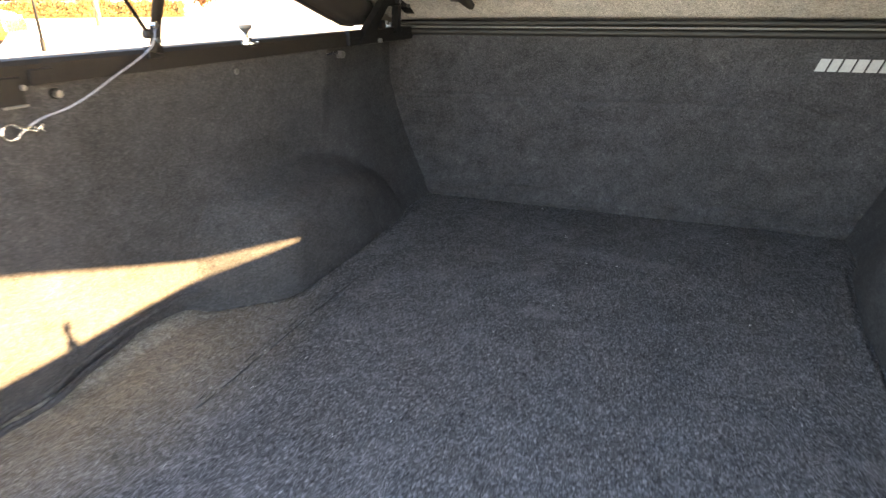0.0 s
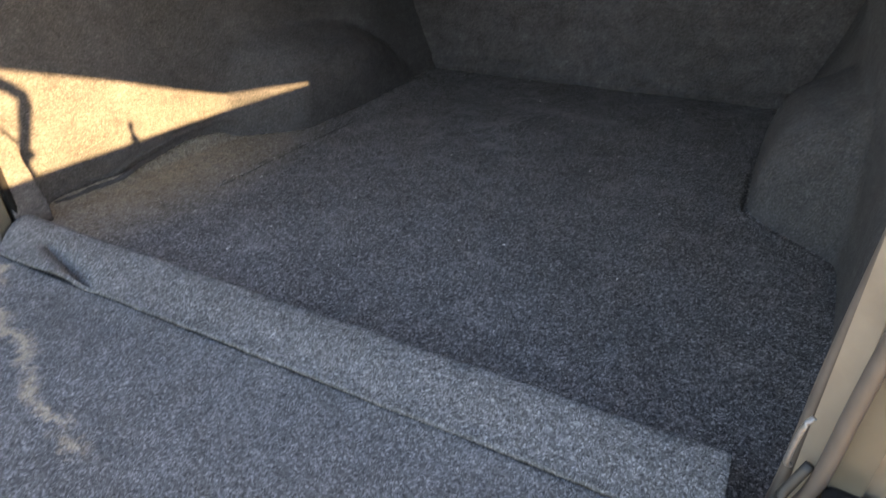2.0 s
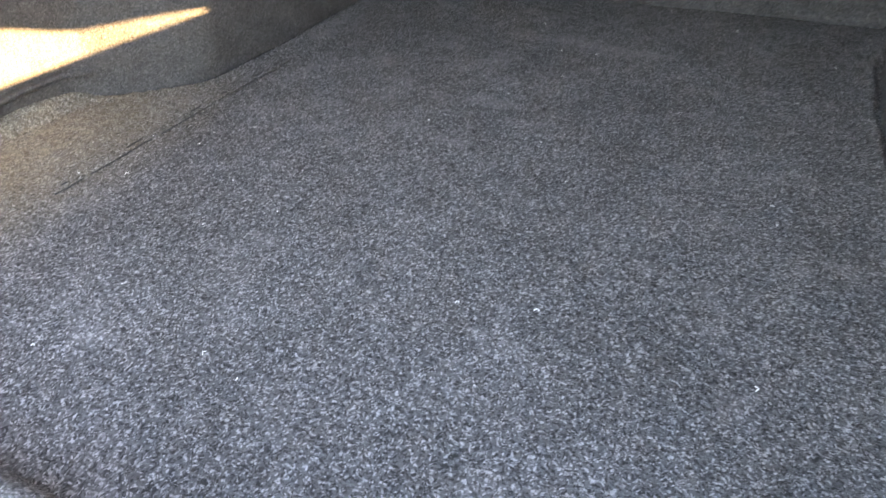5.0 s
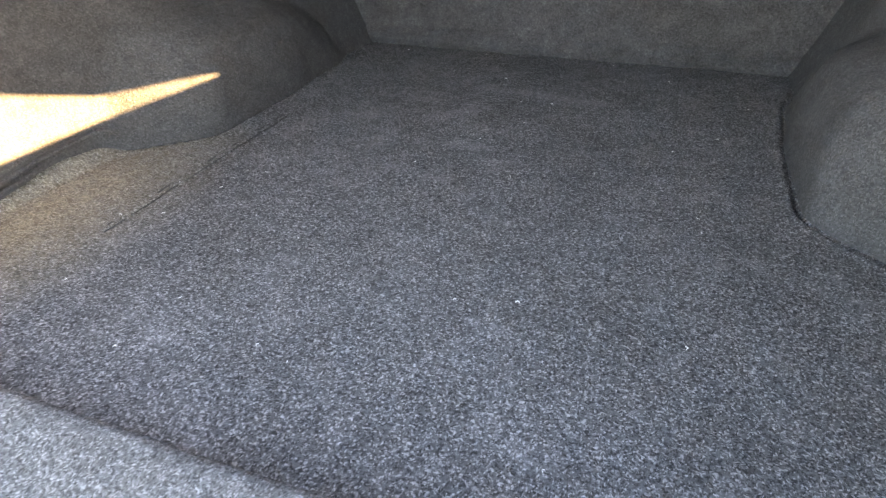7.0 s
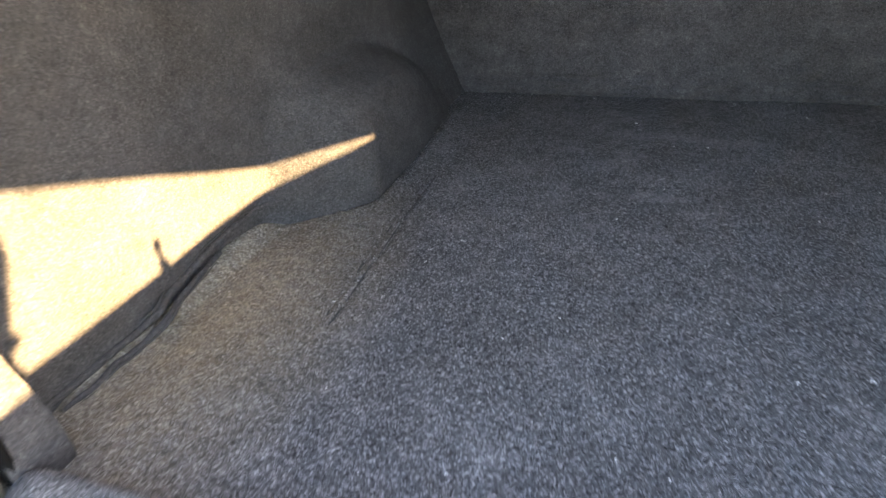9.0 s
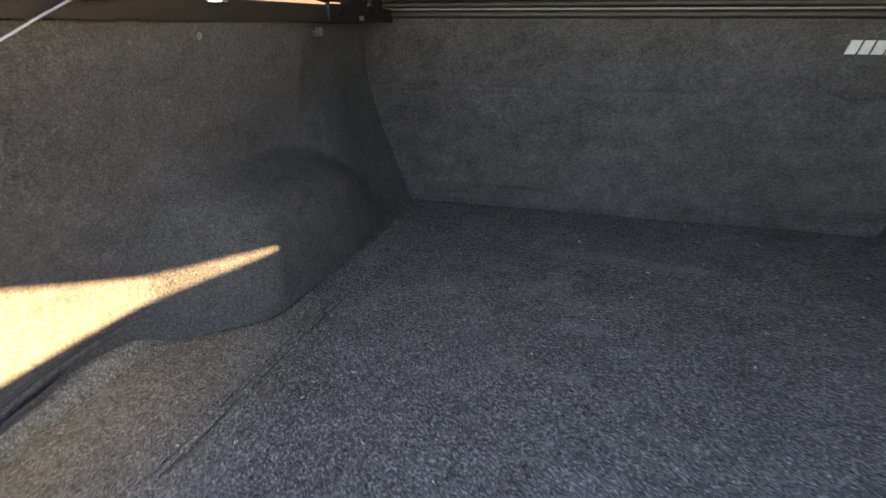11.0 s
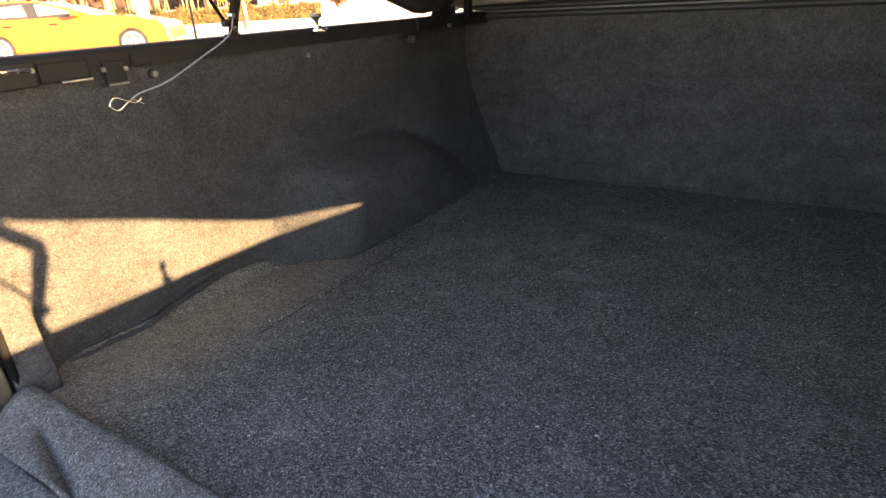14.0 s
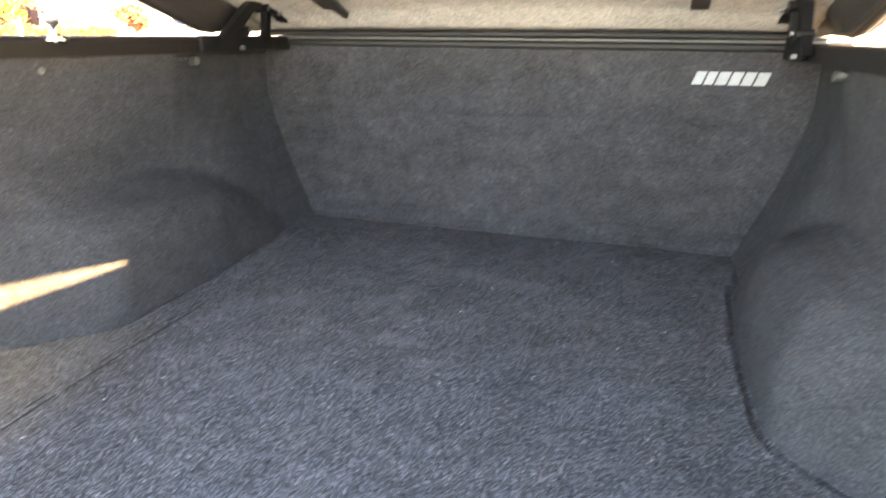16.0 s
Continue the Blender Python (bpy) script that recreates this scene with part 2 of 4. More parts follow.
CARPET = carpet("charcoal_carpet", (0.033, 0.0325, 0.0327), (0.084, 0.0840, 0.0853), (0.240, 0.239, 0.243), 0.72, scuff=0.22, brushed=0.30, fine=1.1, smudges_or_glint=SMUDGES, warm_glow=(-0.70, 0.36, 0.26, 0.62))
# same carpet as the floor; side and front copies darkened for their shade
PANEL_SHADED = carpet("shaded_side_carpet", (0.0385, 0.0378, 0.0385), (0.054, 0.0532, 0.0542), (0.083, 0.0818, 0.0832), 0.28, lint=False, streak=0.06, brushed=0.28)
FRONT_SHADED = carpet("shaded_front_carpet", (0.042, 0.0402, 0.0414), (0.062, 0.0596, 0.0614), (0.092, 0.0887, 0.0910), 0.42, lint=False, streak=0.10, scuff=0.06, brushed=0.55)
FLAP = carpet("grey_flap_carpet", (0.046, 0.046, 0.0472), (0.098, 0.0985, 0.1005), (0.215, 0.217, 0.222), 0.60, lint=False, fine=1.3)
# reflected sun streak across the tailgate mat, painted as warm pale spots
SUN_STREAK = ((-0.598, -0.113, 0.016, 0.010), (-0.585, -0.102, 0.010, 0.012), (-0.557, -0.133, 0.018, 0.009), (-0.531, -0.172, 0.016, 0.014), (-0.500, -0.185, 0.020, 0.010), (-0.472, -0.187, 0.020, 0.009),
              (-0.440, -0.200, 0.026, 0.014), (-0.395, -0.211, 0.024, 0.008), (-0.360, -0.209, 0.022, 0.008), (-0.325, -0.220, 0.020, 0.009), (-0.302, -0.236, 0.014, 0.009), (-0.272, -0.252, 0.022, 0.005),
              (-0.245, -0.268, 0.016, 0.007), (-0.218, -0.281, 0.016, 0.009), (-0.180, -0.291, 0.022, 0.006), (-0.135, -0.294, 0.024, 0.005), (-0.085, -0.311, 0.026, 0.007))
GATE_MAT = carpet("grey_tailgate_carpet", (0.043, 0.0438, 0.0458), (0.088, 0.0897, 0.0937), (0.196, 0.200, 0.207), 0.58, lint=False, fine=1.3, smudges_or_glint=SUN_STREAK, dust_or_glint=(0.55, 0.43, 0.285), cover=0.40)
HEADLINER = carpet("pale_beige_headliner", (0.36, 0.338, 0.300), (0.545, 0.515, 0.465), (0.70, 0.668, 0.615), 0.5, lint=False)
SEAM_DARK = plain("dark_seam_and_gap_shade", (0.050, 0.049, 0.048), 1.0, spec=0.0)
RIB = plain("dark_rib", (0.068, 0.066, 0.063), 0.9, vary=0.25, scale=180, relief=0.002)
BLACK = plain("black_painted_steel", (0.006, 0.006, 0.0064), 0.55, vary=0.3, scale=90, spec=0.18)
VINYL = plain("black_grained_plastic", (0.011, 0.010, 0.0095), 0.65, vary=0.25, scale=260, relief=0.0012, spec=0.16)
# near-black lip colour standing in for the shaded gap beside the pillar
LIP_SHADE = plain("gap_shade_black", (0.004, 0.004, 0.004), 0.9, spec=0.1)
RUBBER = plain("black_rubber_seal", (0.014, 0.013, 0.012), 0.6, vary=0.3, scale=120)
TRIM = plain("dark_moulded_trim", (0.030, 0.0275, 0.026), 0.48, vary=0.25, scale=70, relief=0.0008, spec=0.45)
STEEL = plain("brushed_aluminium", (0.55, 0.55, 0.56), 0.35, metal=1.0, vary=0.12, scale=120)
CHROME = plain("zinc_plated_steel", (0.72, 0.72, 0.70), 0.22, metal=1.0, vary=0.1, scale=80)
CABLE = plain("grey_coated_cable", (0.20, 0.21, 0.26), 0.45, vary=0.15, scale=200)
JAMB = plain("taupe_jamb_paint", (0.150, 0.122, 0.092), 0.4, vary=0.10, scale=25, coat=0.3)
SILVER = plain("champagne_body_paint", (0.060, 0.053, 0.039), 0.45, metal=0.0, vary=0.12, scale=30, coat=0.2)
DULL = plain("dull_zinc", (0.17, 0.165, 0.16), 0.5, metal=0.7, vary=0.25, scale=150)
CARRIER = plain("grey_seal_carrier", (0.085, 0.083, 0.080), 0.5, metal=0.4, vary=0.25, scale=60)
SEAM = plain("taupe_painted_edge", (0.060, 0.048, 0.040), 0.6, metal=0.0, vary=0.2, scale=40, coat=0.1)
BADGE = plain("pale_grey_badge", (0.38, 0.38, 0.375), 0.55, vary=0.12, scale=160)
YELLOW = plain("yellow_sticker", (0.82, 0.68, 0.04), 0.5, vary=0.06, scale=60)
LINT = plain("pale_lint", (0.60, 0.60, 0.58), 0.9)
TAIL_RED = plain("red_tail_lamp_plastic", (0.45, 0.02, 0.02), 0.18, vary=0.1, coat=0.8)
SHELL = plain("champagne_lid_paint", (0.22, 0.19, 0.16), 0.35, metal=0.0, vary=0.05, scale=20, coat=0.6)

# ---- ground and distance ----
def ground_z(x, y):
    d = -0.82 * x + 0.57 * y
    return -0.85 + 0.58 * smooth(3.0, 13.0, d) + 1.24 * min(1.0, max(0.0, (d - 19.5) / 25.5))


def build_ground():
    m, nt, p = material("sunlit_asphalt")
    c = nt.nodes.new("ShaderNodeTexCoord").outputs["Object"]
    col = mixed(nt, "MULTIPLY", 0.9, ramp(nt, noise_of(nt, c, 70, 6.0, 0.7), [(0.3, (0.22, 0.215, 0.205)), (0.7, (0.38, 0.372, 0.355))]),
                ramp(nt, noise_of(nt, c, 0.35, 4.0, 0.6), [(0.3, (0.75,) * 3), (0.7, (1.0,) * 3)]))
    nt.links.new(col, p.inputs["Base Color"])
    p.inputs["Roughness"].default_value = 0.92
    nt.links.new(bump(nt, noise_of(nt, c, 70, 6.0, 0.7), 0.6, 0.006), p.inputs["Normal"])
    near = spread(-26, 26, 1.0)
    line = [-400, -200, -110, -70, -45, -34] + near + [34, 45, 70, 110, 200, 400]
    me = grid_mesh("ground", line, line, lambda u, v: (u, v, ground_z(u, v)))
    ob = part("ground", me, m, None)
    tagged(ob, "pale worn asphalt car park in low sun", "ground", kind="structure")


build_ground()

# ---- pickup truck bed: sheet metal ----
Y_REAR, Y_FRONT = -0.02, 1.72


def wall_profile(y, z):
    """How far the side wall stands from the middle."""
    ahead = min(1.0, max(0.0, (y - 1.20) / 0.36))
    return 0.772 + 0.030 * ahead + 0.014 * smooth(0.28, 0.55, y) * (1 - smooth(0.62, 0.85, y)) - 0.042 * smooth(0.28, 0.54, z) * (1 - ahead)


def wheel_well(y, z):
    """How far the wheel housing bulges in at that length and height: chamfered rear, upright inner face, rounded top and front."""
    z = max(0.0, z)
    ramp_in = (y - 0.655 - 1.6 * z * z) / 0.155
    k = max(0.25 - abs(ramp_in - 1.0), 0.0) / 0.25
    ramp_in = min(ramp_in, 1.0) - k * k * 0.25 / 4
    u = max(0.0, y - 1.08) / 0.41
    rest = 1.0 - u ** 2.0 - (z / 0.240) ** 2.3
    return 0.157 * ramp_in * rest ** (1 / 2.8) if rest > 0 and ramp_in > 0 else 0.0


SOFTEN = [(0.022 * math.cos(a) * r, 0.030 * math.sin(a) * r) for r in (0.5, 1.0) for a in [math.tau * k / 8 for k in range(8)]]


def side_inset(y, z, sign=-1):
    """How far the side carpet comes in from the wall: wheel housing, slanted front corner, rear foot."""
    well = sum(wheel_well(y + dy, z + dz) for dy, dz in SOFTEN) / 16
    slant = (0.146 if sign < 0 else 0.130) * smooth(1.12, 1.42, y) * max(0.0, 1 - z / 0.42) ** 1.5
    foot = (0.082 if sign < 0 else 0.02) * (1 - smooth(0.03, 0.20, z)) * (1 - smooth(0.068, 0.092, y))
    flare = 0.022 * smooth(0.60, 0.68, y) * (1 - smooth(0.72, 0.86, y)) * math.exp(-max(0.0, z) / 0.024)
    return 0.007 + (well ** 3 + slant ** 3) ** (1 / 3) + foot + flare


def build_truck():
    truck = empty("pickup_truck", (XC, 0, -0.85), "champagne pickup truck with its tailgate folded down", "truck")
    inv = Matrix.Translation((-XC, 0, 0.85))

    def add(name, bm, mat, label="", parent=None, smooth_shade=False):
        ob = part(name, bm, mat, parent or truck, label, smooth_shade)
        ob.matrix_parent_inverse = inv
        return ob

    for sign in (-1, 1):
        def X(d):
            return XC + sign * d
        lo, hi = sorted((X(0.875), X(0.895)))
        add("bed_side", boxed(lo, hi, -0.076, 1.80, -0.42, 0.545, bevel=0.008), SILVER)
        # rail with a rounded cap
        o = [(0.705, 0.536), (0.705, 0.566), (0.711, 0.573), (0.72, 0.575), (0.75, 0.5745), (0.865, 0.562), (0.885, 0.556), (0.898, 0.542), (0.898, 0.52), (0.80, 0.52), (0.80, 0.536)]
        bm = prism(bmesh.new(), [(X(a), b - (0.004 if sign > 0 else 0.0)) for a, b in o], "y", -0.078, 1.80)
        add("bed_rail", bm, VINYL, "black grained plastic rail cap")
        # rear jamb sheet and its weatherstrip
        bm = bmesh.new()
        outline = [(X(0.708), -0.006), (X(0.728), -0.022), (X(0.785), -0.030), (X(0.794), -0.040), (X(0.796), -0.070), (X(0.806), -0.076), (X(0.872), -0.076), (X(0.872), -0.020), (X(0.77), 0.0)]
        prism(bm, outline, "z", -0.30, 0.53)
        add("rear_jamb", bm, JAMB, "taupe painted rear jamb")
        bm = bmesh.new()
        rings = []
        low = 0.0 if sign < 0 else 0.014
        for d, z in ((0.688 + low, -0.03), (0.690 + low, 0.01), (0.695 + low * 0.8, 0.07), (0.706 + low * 0.3, 0.20), (0.718, 0.36), (0.726, 0.535)):
            d += 0.021 if sign > 0 else 0.0
            ring = [(d + 0.006, -0.003), (d + 0.001, -0.006), (d, -0.010), (d, -0.025), (d + 0.002, -0.030), (d + 0.007, -0.033), (d + 0.034, -0.038), (d + 0.034, -0.003)]
            rings.append([bm.verts.new((X(a), b, z)) for a, b in ring])
        for a, b in zip(rings, rings[1:]):
            for k in range(8):
                bm.faces.new((a[k], a[(k + 1) % 8], b[(k + 1) % 8], b[k]))
        bm.faces.new(rings[0][::-1])
        bm.faces.new(rings[-1])
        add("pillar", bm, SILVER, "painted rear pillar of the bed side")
        if sign < 0:
            pts = curve_points([(X(0.640), -0.050, -0.014), (X(0.664), -0.048, -0.010), (X(0.680), -0.044, 0.010), (X(0.690), -0.041, 0.05), (X(0.700), -0.041, 0.12)], 6)
        else:
            pts = curve_points([(X(0.666), -0.024, 0.000), (X(0.691), -0.026, 0.006), (X(0.711), -0.030, 0.028), (X(0.723), -0.034, 0.070), (X(0.727), -0.036, 0.12), (X(0.730), -0.037, 0.20), (X(0.740), -0.038, 0.36), (X(0.748), -0.038, 0.52)], 6)
        add("sill_fold", tube(bmesh.new(), pts, 0.008, 10), SEAM, "rounded painted sill fold", None, True)
        pts = curve_points([(X(0.688 + low), 0.006, -0.01), (X(0.695 + low * 0.8), 0.006, 0.07), (X(0.705 + low * 0.3), 0.006, 0.20), (X(0.717), 0.006, 0.36), (X(0.725), 0.006, 0.53)], 5)
        add("rubber_lip", tube(bmesh.new(), pts, 0.0080, 8), LIP_SHADE if sign < 0 else SEAM, "dark rubber lip laid along the shaded pillar gap", None, True)
        # latch striker and tail lamp
        pts = curve_points([(X(0.699), -0.030, 0.092), (X(0.694), -0.036, 0.100), (X(0.695), -0.037, 0.126), (X(0.698), -0.036, 0.150), (X(0.704), -0.030, 0.158)], 5)
        add("latch_striker", tube(bmesh.new(), pts, 0.0030, 8), DULL, "zinc plated latch striker loop", None, True)
        bm = boxed(*sorted((X(0.876), X(0.905))), -0.083, -0.074, -0.02, 0.44, bevel=0.004)
        add("tail_lamp", bm, TAIL_RED, "red tail lamp lens")
        bm = boxed(*sorted((X(0.731), X(0.7925))), -0.084, -0.030, -0.14, 0.088, bevel=0.010, segments=3)
        cylinder(bm, (X(0.76), -0.066, 0.002), (X(0.716), -0.066, 0.002), 0.022, sides=20)
        cylinder(bm, (X(0.718), -0.066, 0.002), (X(0.706), -0.066, 0.002), 0.012, sides=14)
        box(bm, *sorted((X(0.712), X(0.745))), -0.072, -0.044, -0.10, 0.026, bevel=0.008, segments=3)
        hinge = add("tailgate_hinge", bm, BLACK, "black steel tailgate hinge")
        for y, z in ((-0.075, 0.046), (-0.073, 0.066), (-0.060, 0.034)):
            part("screw", cylinder(bmesh.new(), (X(0.733), y, z), (X(0.729), y, z), 0.003, sides=8), CHROME, hinge, "bright screw head").matrix_parent_inverse = Matrix.Identity(4)
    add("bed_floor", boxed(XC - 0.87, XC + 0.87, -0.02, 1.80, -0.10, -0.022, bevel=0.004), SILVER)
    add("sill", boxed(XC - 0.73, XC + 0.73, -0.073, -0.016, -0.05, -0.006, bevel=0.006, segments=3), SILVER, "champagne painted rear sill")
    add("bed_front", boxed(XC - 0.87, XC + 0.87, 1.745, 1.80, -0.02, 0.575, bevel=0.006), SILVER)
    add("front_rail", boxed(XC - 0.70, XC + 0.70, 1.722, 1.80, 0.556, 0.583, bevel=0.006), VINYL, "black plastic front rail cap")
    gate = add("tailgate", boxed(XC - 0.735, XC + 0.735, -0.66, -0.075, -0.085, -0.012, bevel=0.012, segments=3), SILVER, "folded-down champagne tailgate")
    part("edge_cap", boxed(XC - 0.735, XC + 0.735, -0.69, -0.658, -0.09, -0.006, bevel=0.010), VINYL, gate, "black plastic edge cap")
    bump_bm = bmesh.new()
    prism(bump_bm, [(-0.09, -0.50), (-0.20, -0.50), (-0.25, -0.46), (-0.25, -0.36), (-0.20, -0.31), (-0.09, -0.31)], "x", XC - 0.93, XC + 0.93)
    add("rear_bumper", bump_bm, STEEL, "bright steel rear bumper")
    # folded steel cables that hold the tailgate
    for sign in (1,):
        pts = curve_points([(XC + sign * 0.715, -0.03, 0.10), (XC + sign * 0.690, -0.05, 0.035), (XC + sign * 0.668, -0.12, 0.014), (XC + sign * 0.70, -0.26, 0.010), (XC + sign * 0.715, -0.36, 0.010)], 8)
        add("tailgate_cable", tube(bmesh.new(), pts, 0.0055, 8), RUBBER, "black sheathed steel cable", None, True)
    # rear wheels and axle that carry the bed
    add("rear_axle", cylinder(bmesh.new(), (XC - 0.80, 0.95, -0.47), (XC + 0.80, 0.95, -0.47), 0.055), BLACK, "black steel rear axle")
    for sign in (-1, 1):
        wheel = add("wheel", cylinder(bmesh.new(), (XC + sign * 0.62, 0.95, -0.47), (XC + sign * 0.86, 0.95, -0.47), 0.38, sides=36), RUBBER, "black rubber tyre")
        part("rim", cylinder(bmesh.new(), (XC + sign * 0.80, 0.95, -0.47), (XC + sign * 0.866, 0.95, -0.47), 0.24, 0.22, sides=28), STEEL, wheel, "alloy rim").matrix_parent_inverse = Matrix.Identity(4)
    return truck


build_truck()

# ---- carpet bed liner ----
def build_liner():
    liner = empty("bed_liner", (XC, 0.8, 0), "charcoal carpet liner covering the truck bed", "bed liner")
    inv = Matrix.Translation((-XC, -0.8, 0))

    def add(name, me, mat, label="", parent=None):
        ob = part(name, me, mat, parent or liner, label)
        ob.matrix_parent_inverse = inv
        return ob

    # floor: soft waves, one crease, a narrow gap beside the wheel housing
    xs = sorted(set([round(v, 4) for v in spread(XC - 0.79, XC + 0.79, 0.02)] + [round(-0.535 + k * 0.0025, 4) for k in range(-14, 12)]
                    + [round(0.560 + k * 0.0035, 4) for k in range(56)] + [round(-0.66 + k * 0.0035, 4) for k in range(16)] + [round(-0.81 + k * 0.006, 4) for k in range(14)]))
    ys = sorted(set([round(v, 4) for v in spread(-0.02, 1.735, 0.012)] + [round(0.64 + k * 0.004, 4) for k in range(50)]))

    def base_gap(x, y, sign):
        """Distance from the foot of the side carpet."""
        reach = wall_profile(y, 0.0) - side_inset(y, 0.0, sign)
        slope = (side_inset(y + 0.004, 0.0, sign) - side_inset(y - 0.004, 0.0, sign)) / 0.008
        return (reach - sign * (x - XC)) / math.hypot(1.0, slope)

    def floor(x, y):
        z = 0.004 * noise.noise((x * 2.2, y * 2.2, 0.3)) + 0.0016 * noise.noise((x * 9, y * 9, 2.1))
        cx = -0.530 - 0.012 * smooth(0.35, 0.9, y) + 0.003 * noise.noise((0, y * 14, 7)) + 0.0015 * noise.noise((4, y * 60, 7))
        deep = smooth(0.34, 0.42, y) * (1 - smooth(0.82, 1.00, y)) * max(0.30, 0.60 + 0.6 * noise.noise((3, y * 11, 1)))
        z -= 0.0045 * deep * (math.exp(-((x - cx) / 0.0035) ** 2) + 0.8 * math.exp(-((x - cx + 0.015) / 0.0035) ** 2))
        z += 0.004 * deep * math.exp(-((x - cx + 0.0075) / 0.006) ** 2)
        z += (0.020 + 0.012 * smooth(0.30, 0.60, y)) * smooth(0.735, 0.780, XC - x) * smooth(0.10, 0.16, y) * (1 - smooth(0.60, 0.70, y)) * (0.8 + 0.4 * noise.noise((5, y * 9, 2)))
        if 0.64 < y < 1.56 and abs(x - XC) > 0.5:
            sign = 1 if x > XC else -1
            g = base_gap(x, y, sign)
            open_gap = max(0.05, 0.45 + 1.5 * noise.noise((1.0 + sign, y * 6.5, 4)))
            z -= (0.011 if sign > 0 else 0.006) * open_gap * math.exp(-((g - 0.004) / (0.0034 if sign > 0 else 0.0045)) ** 2)
            z += 0.003 * math.exp(-((g - 0.018) / 0.010) ** 2)
        return (x, y, z)

    thick(add("floor_mat", grid_mesh("floor_mat", xs, ys, floor), CARPET), 0.012)
    for lane, seed in ((0.0, 2), (-0.015, 8)):
        run = []
        for i in range(201):
            y = 0.37 + 0.60 * i / 200
            cx = lane - 0.530 - 0.012 * smooth(0.35, 0.9, y) + 0.003 * noise.noise((0, y * 14, 7)) + 0.0015 * noise.noise((4, y * 60, 7))
            if noise.noise((5, y * 27, seed)) > (-0.38 if seed == 2 else 0.05) and i < 200:
                run.append((cx, y, 0.0012))
                continue
            if len(run) > 3:
                add("seam", tube(bmesh.new(), run, [0.0004 + 0.0012 * math.sin(math.pi * (k + 0.3) / (len(run) + 0.6)) for k in range(len(run))], 6, flat=((0, 0, 1), 0.0012)), SEAM_DARK, "dark floor carpet seam")
            run = []
    # side panels
    for sign in (-1, 1):
        zs = spread(-0.004, 0.150, 0.0085)[:-1] + spread(0.150, 0.262, 0.004)[:-1] + spread(0.262, 0.540, 0.0085)
        yl = sorted(set([round(v, 4) for v in spread(0.0, 1.718, 0.011)] + [0.070, 0.074, 0.078, 0.082, 0.086, 0.090]))

        def side(y, z):
            d = wall_profile(y, z) - side_inset(y, z, sign)
            d += 0.004 * noise.noise((y * 3.1, z * 3.3, 5.0 + sign)) + 0.0018 * noise.noise((y * 12, z * 12, 9.0))
            return (XC + sign * d, y, z)

        us, vs = (yl, zs)
        thick(add("side_panel", grid_mesh("side_panel", us, vs, side), PANEL_SHADED, "charcoal side carpet, darkened as shade, moulded over the wheel housing"), 0.010, 1.0 if sign > 0 else -1.0)
        # wavy hem where the side carpet laps over the floor
        if sign > 0:
            continue
        pts, kink = [], 0.31
        for i in range(90):
            y = 0.095 + 0.565 * i / 89
            rise = 0.019 + 0.016 * smooth(kink - 0.05, kink + 0.02, y) + 0.018 * smooth(0.30, 0.60, y)
            d = 0.762 + 0.013 * smooth(0.28, 0.55, y) * (1 - smooth(0.60, 0.70, y)) - 0.010 * math.exp(-((y - kink) / 0.022) ** 2) - 0.045 * smooth(0.61, 0.70, y) + 0.003 * noise.noise((y * 23, 0.5, 2))
            pts.append((XC + sign * d, y, rise + 0.004 * noise.noise((y * 19, 1.5, 0)) - 0.012 * smooth(0.62, 0.70, y)))
        width = [0.0052 * (0.35 + 0.65 * smooth(0, 8, i) * (1 - smooth(66, 89, i))) * (1 + 0.35 * noise.noise((i * 0.4, 3, 1))) for i in range(90)]
        # solid dark strips take the place of shade in the gaps by the hem
        slit = [(x + sign * 0.0050, y, z + 0.0056 + 0.0010 * noise.noise((y * 40, 3, 3))) for x, y, z in pts[2:84]]
        add("seam", tube(bmesh.new(), slit, [0.0008 + 0.0016 * math.sin(math.pi * (k + 0.5) / 82) for k in range(82)], 6), SEAM_DARK, "dark strip as the shaded gap along the carpet hem")
        add("hem", tube(bmesh.new(), pts, width, 10, flat=((0, 0, 1), 0.0055)), PANEL_SHADED, "wavy turned carpet hem")
        under = [(x - sign * (0.011 + 0.004 * noise.noise((y * 15, 6, 2))), y, z - 0.013 + 0.003 * noise.noise((y * 31, 2, 2))) for x, y, z in pts[4:62]]
        add("hem", tube(bmesh.new(), under, [0.0042 * (0.3 + 0.7 * smooth(0, 6, i) * (1 - smooth(36, 57, i))) * (1 + 0.4 * noise.noise((i * 0.35, 9, 1))) for i in range(58)], 10, flat=((0, 0, 1), 0.0050)), PANEL_SHADED, "wavy turned carpet hem")
        slit = [(x - sign * 0.0052, y, z - 0.0030 + 0.0010 * noise.noise((y * 33, 7, 3))) for x, y, z in under[2:54]]
        add("seam", tube(bmesh.new(), slit, [0.0008 + 0.0014 * math.sin(math.pi * (k + 0.5) / 52) for k in range(52)], 6), SEAM_DARK, "dark strip as the shaded gap along the carpet hem")
    # front panel
    xs2, zs2 = spread(XC - 0.805, XC + 0.805, 0.012), spread(-0.004, 0.556, 0.005)

    def front(x, z):
        y = 1.712 + 0.004 * noise.noise((x * 2.6, z * 4, 1.7)) + 0.0015 * noise.noise((x * 11, z * 11, 4.0))
        wave = 0.006 * noise.noise((x * 3, 0, 0)) + 0.002 * noise.noise((x * 17, 4, 0))
        y += 0.007 * math.exp(-((z - 0.356 - wave) / 0.0050) ** 2) * (0.55 + 0.6 * noise.noise((x * 6, 9, 1)) ** 2) - 0.004 * smooth(0.356 + wave, 0.39 + wave, z)
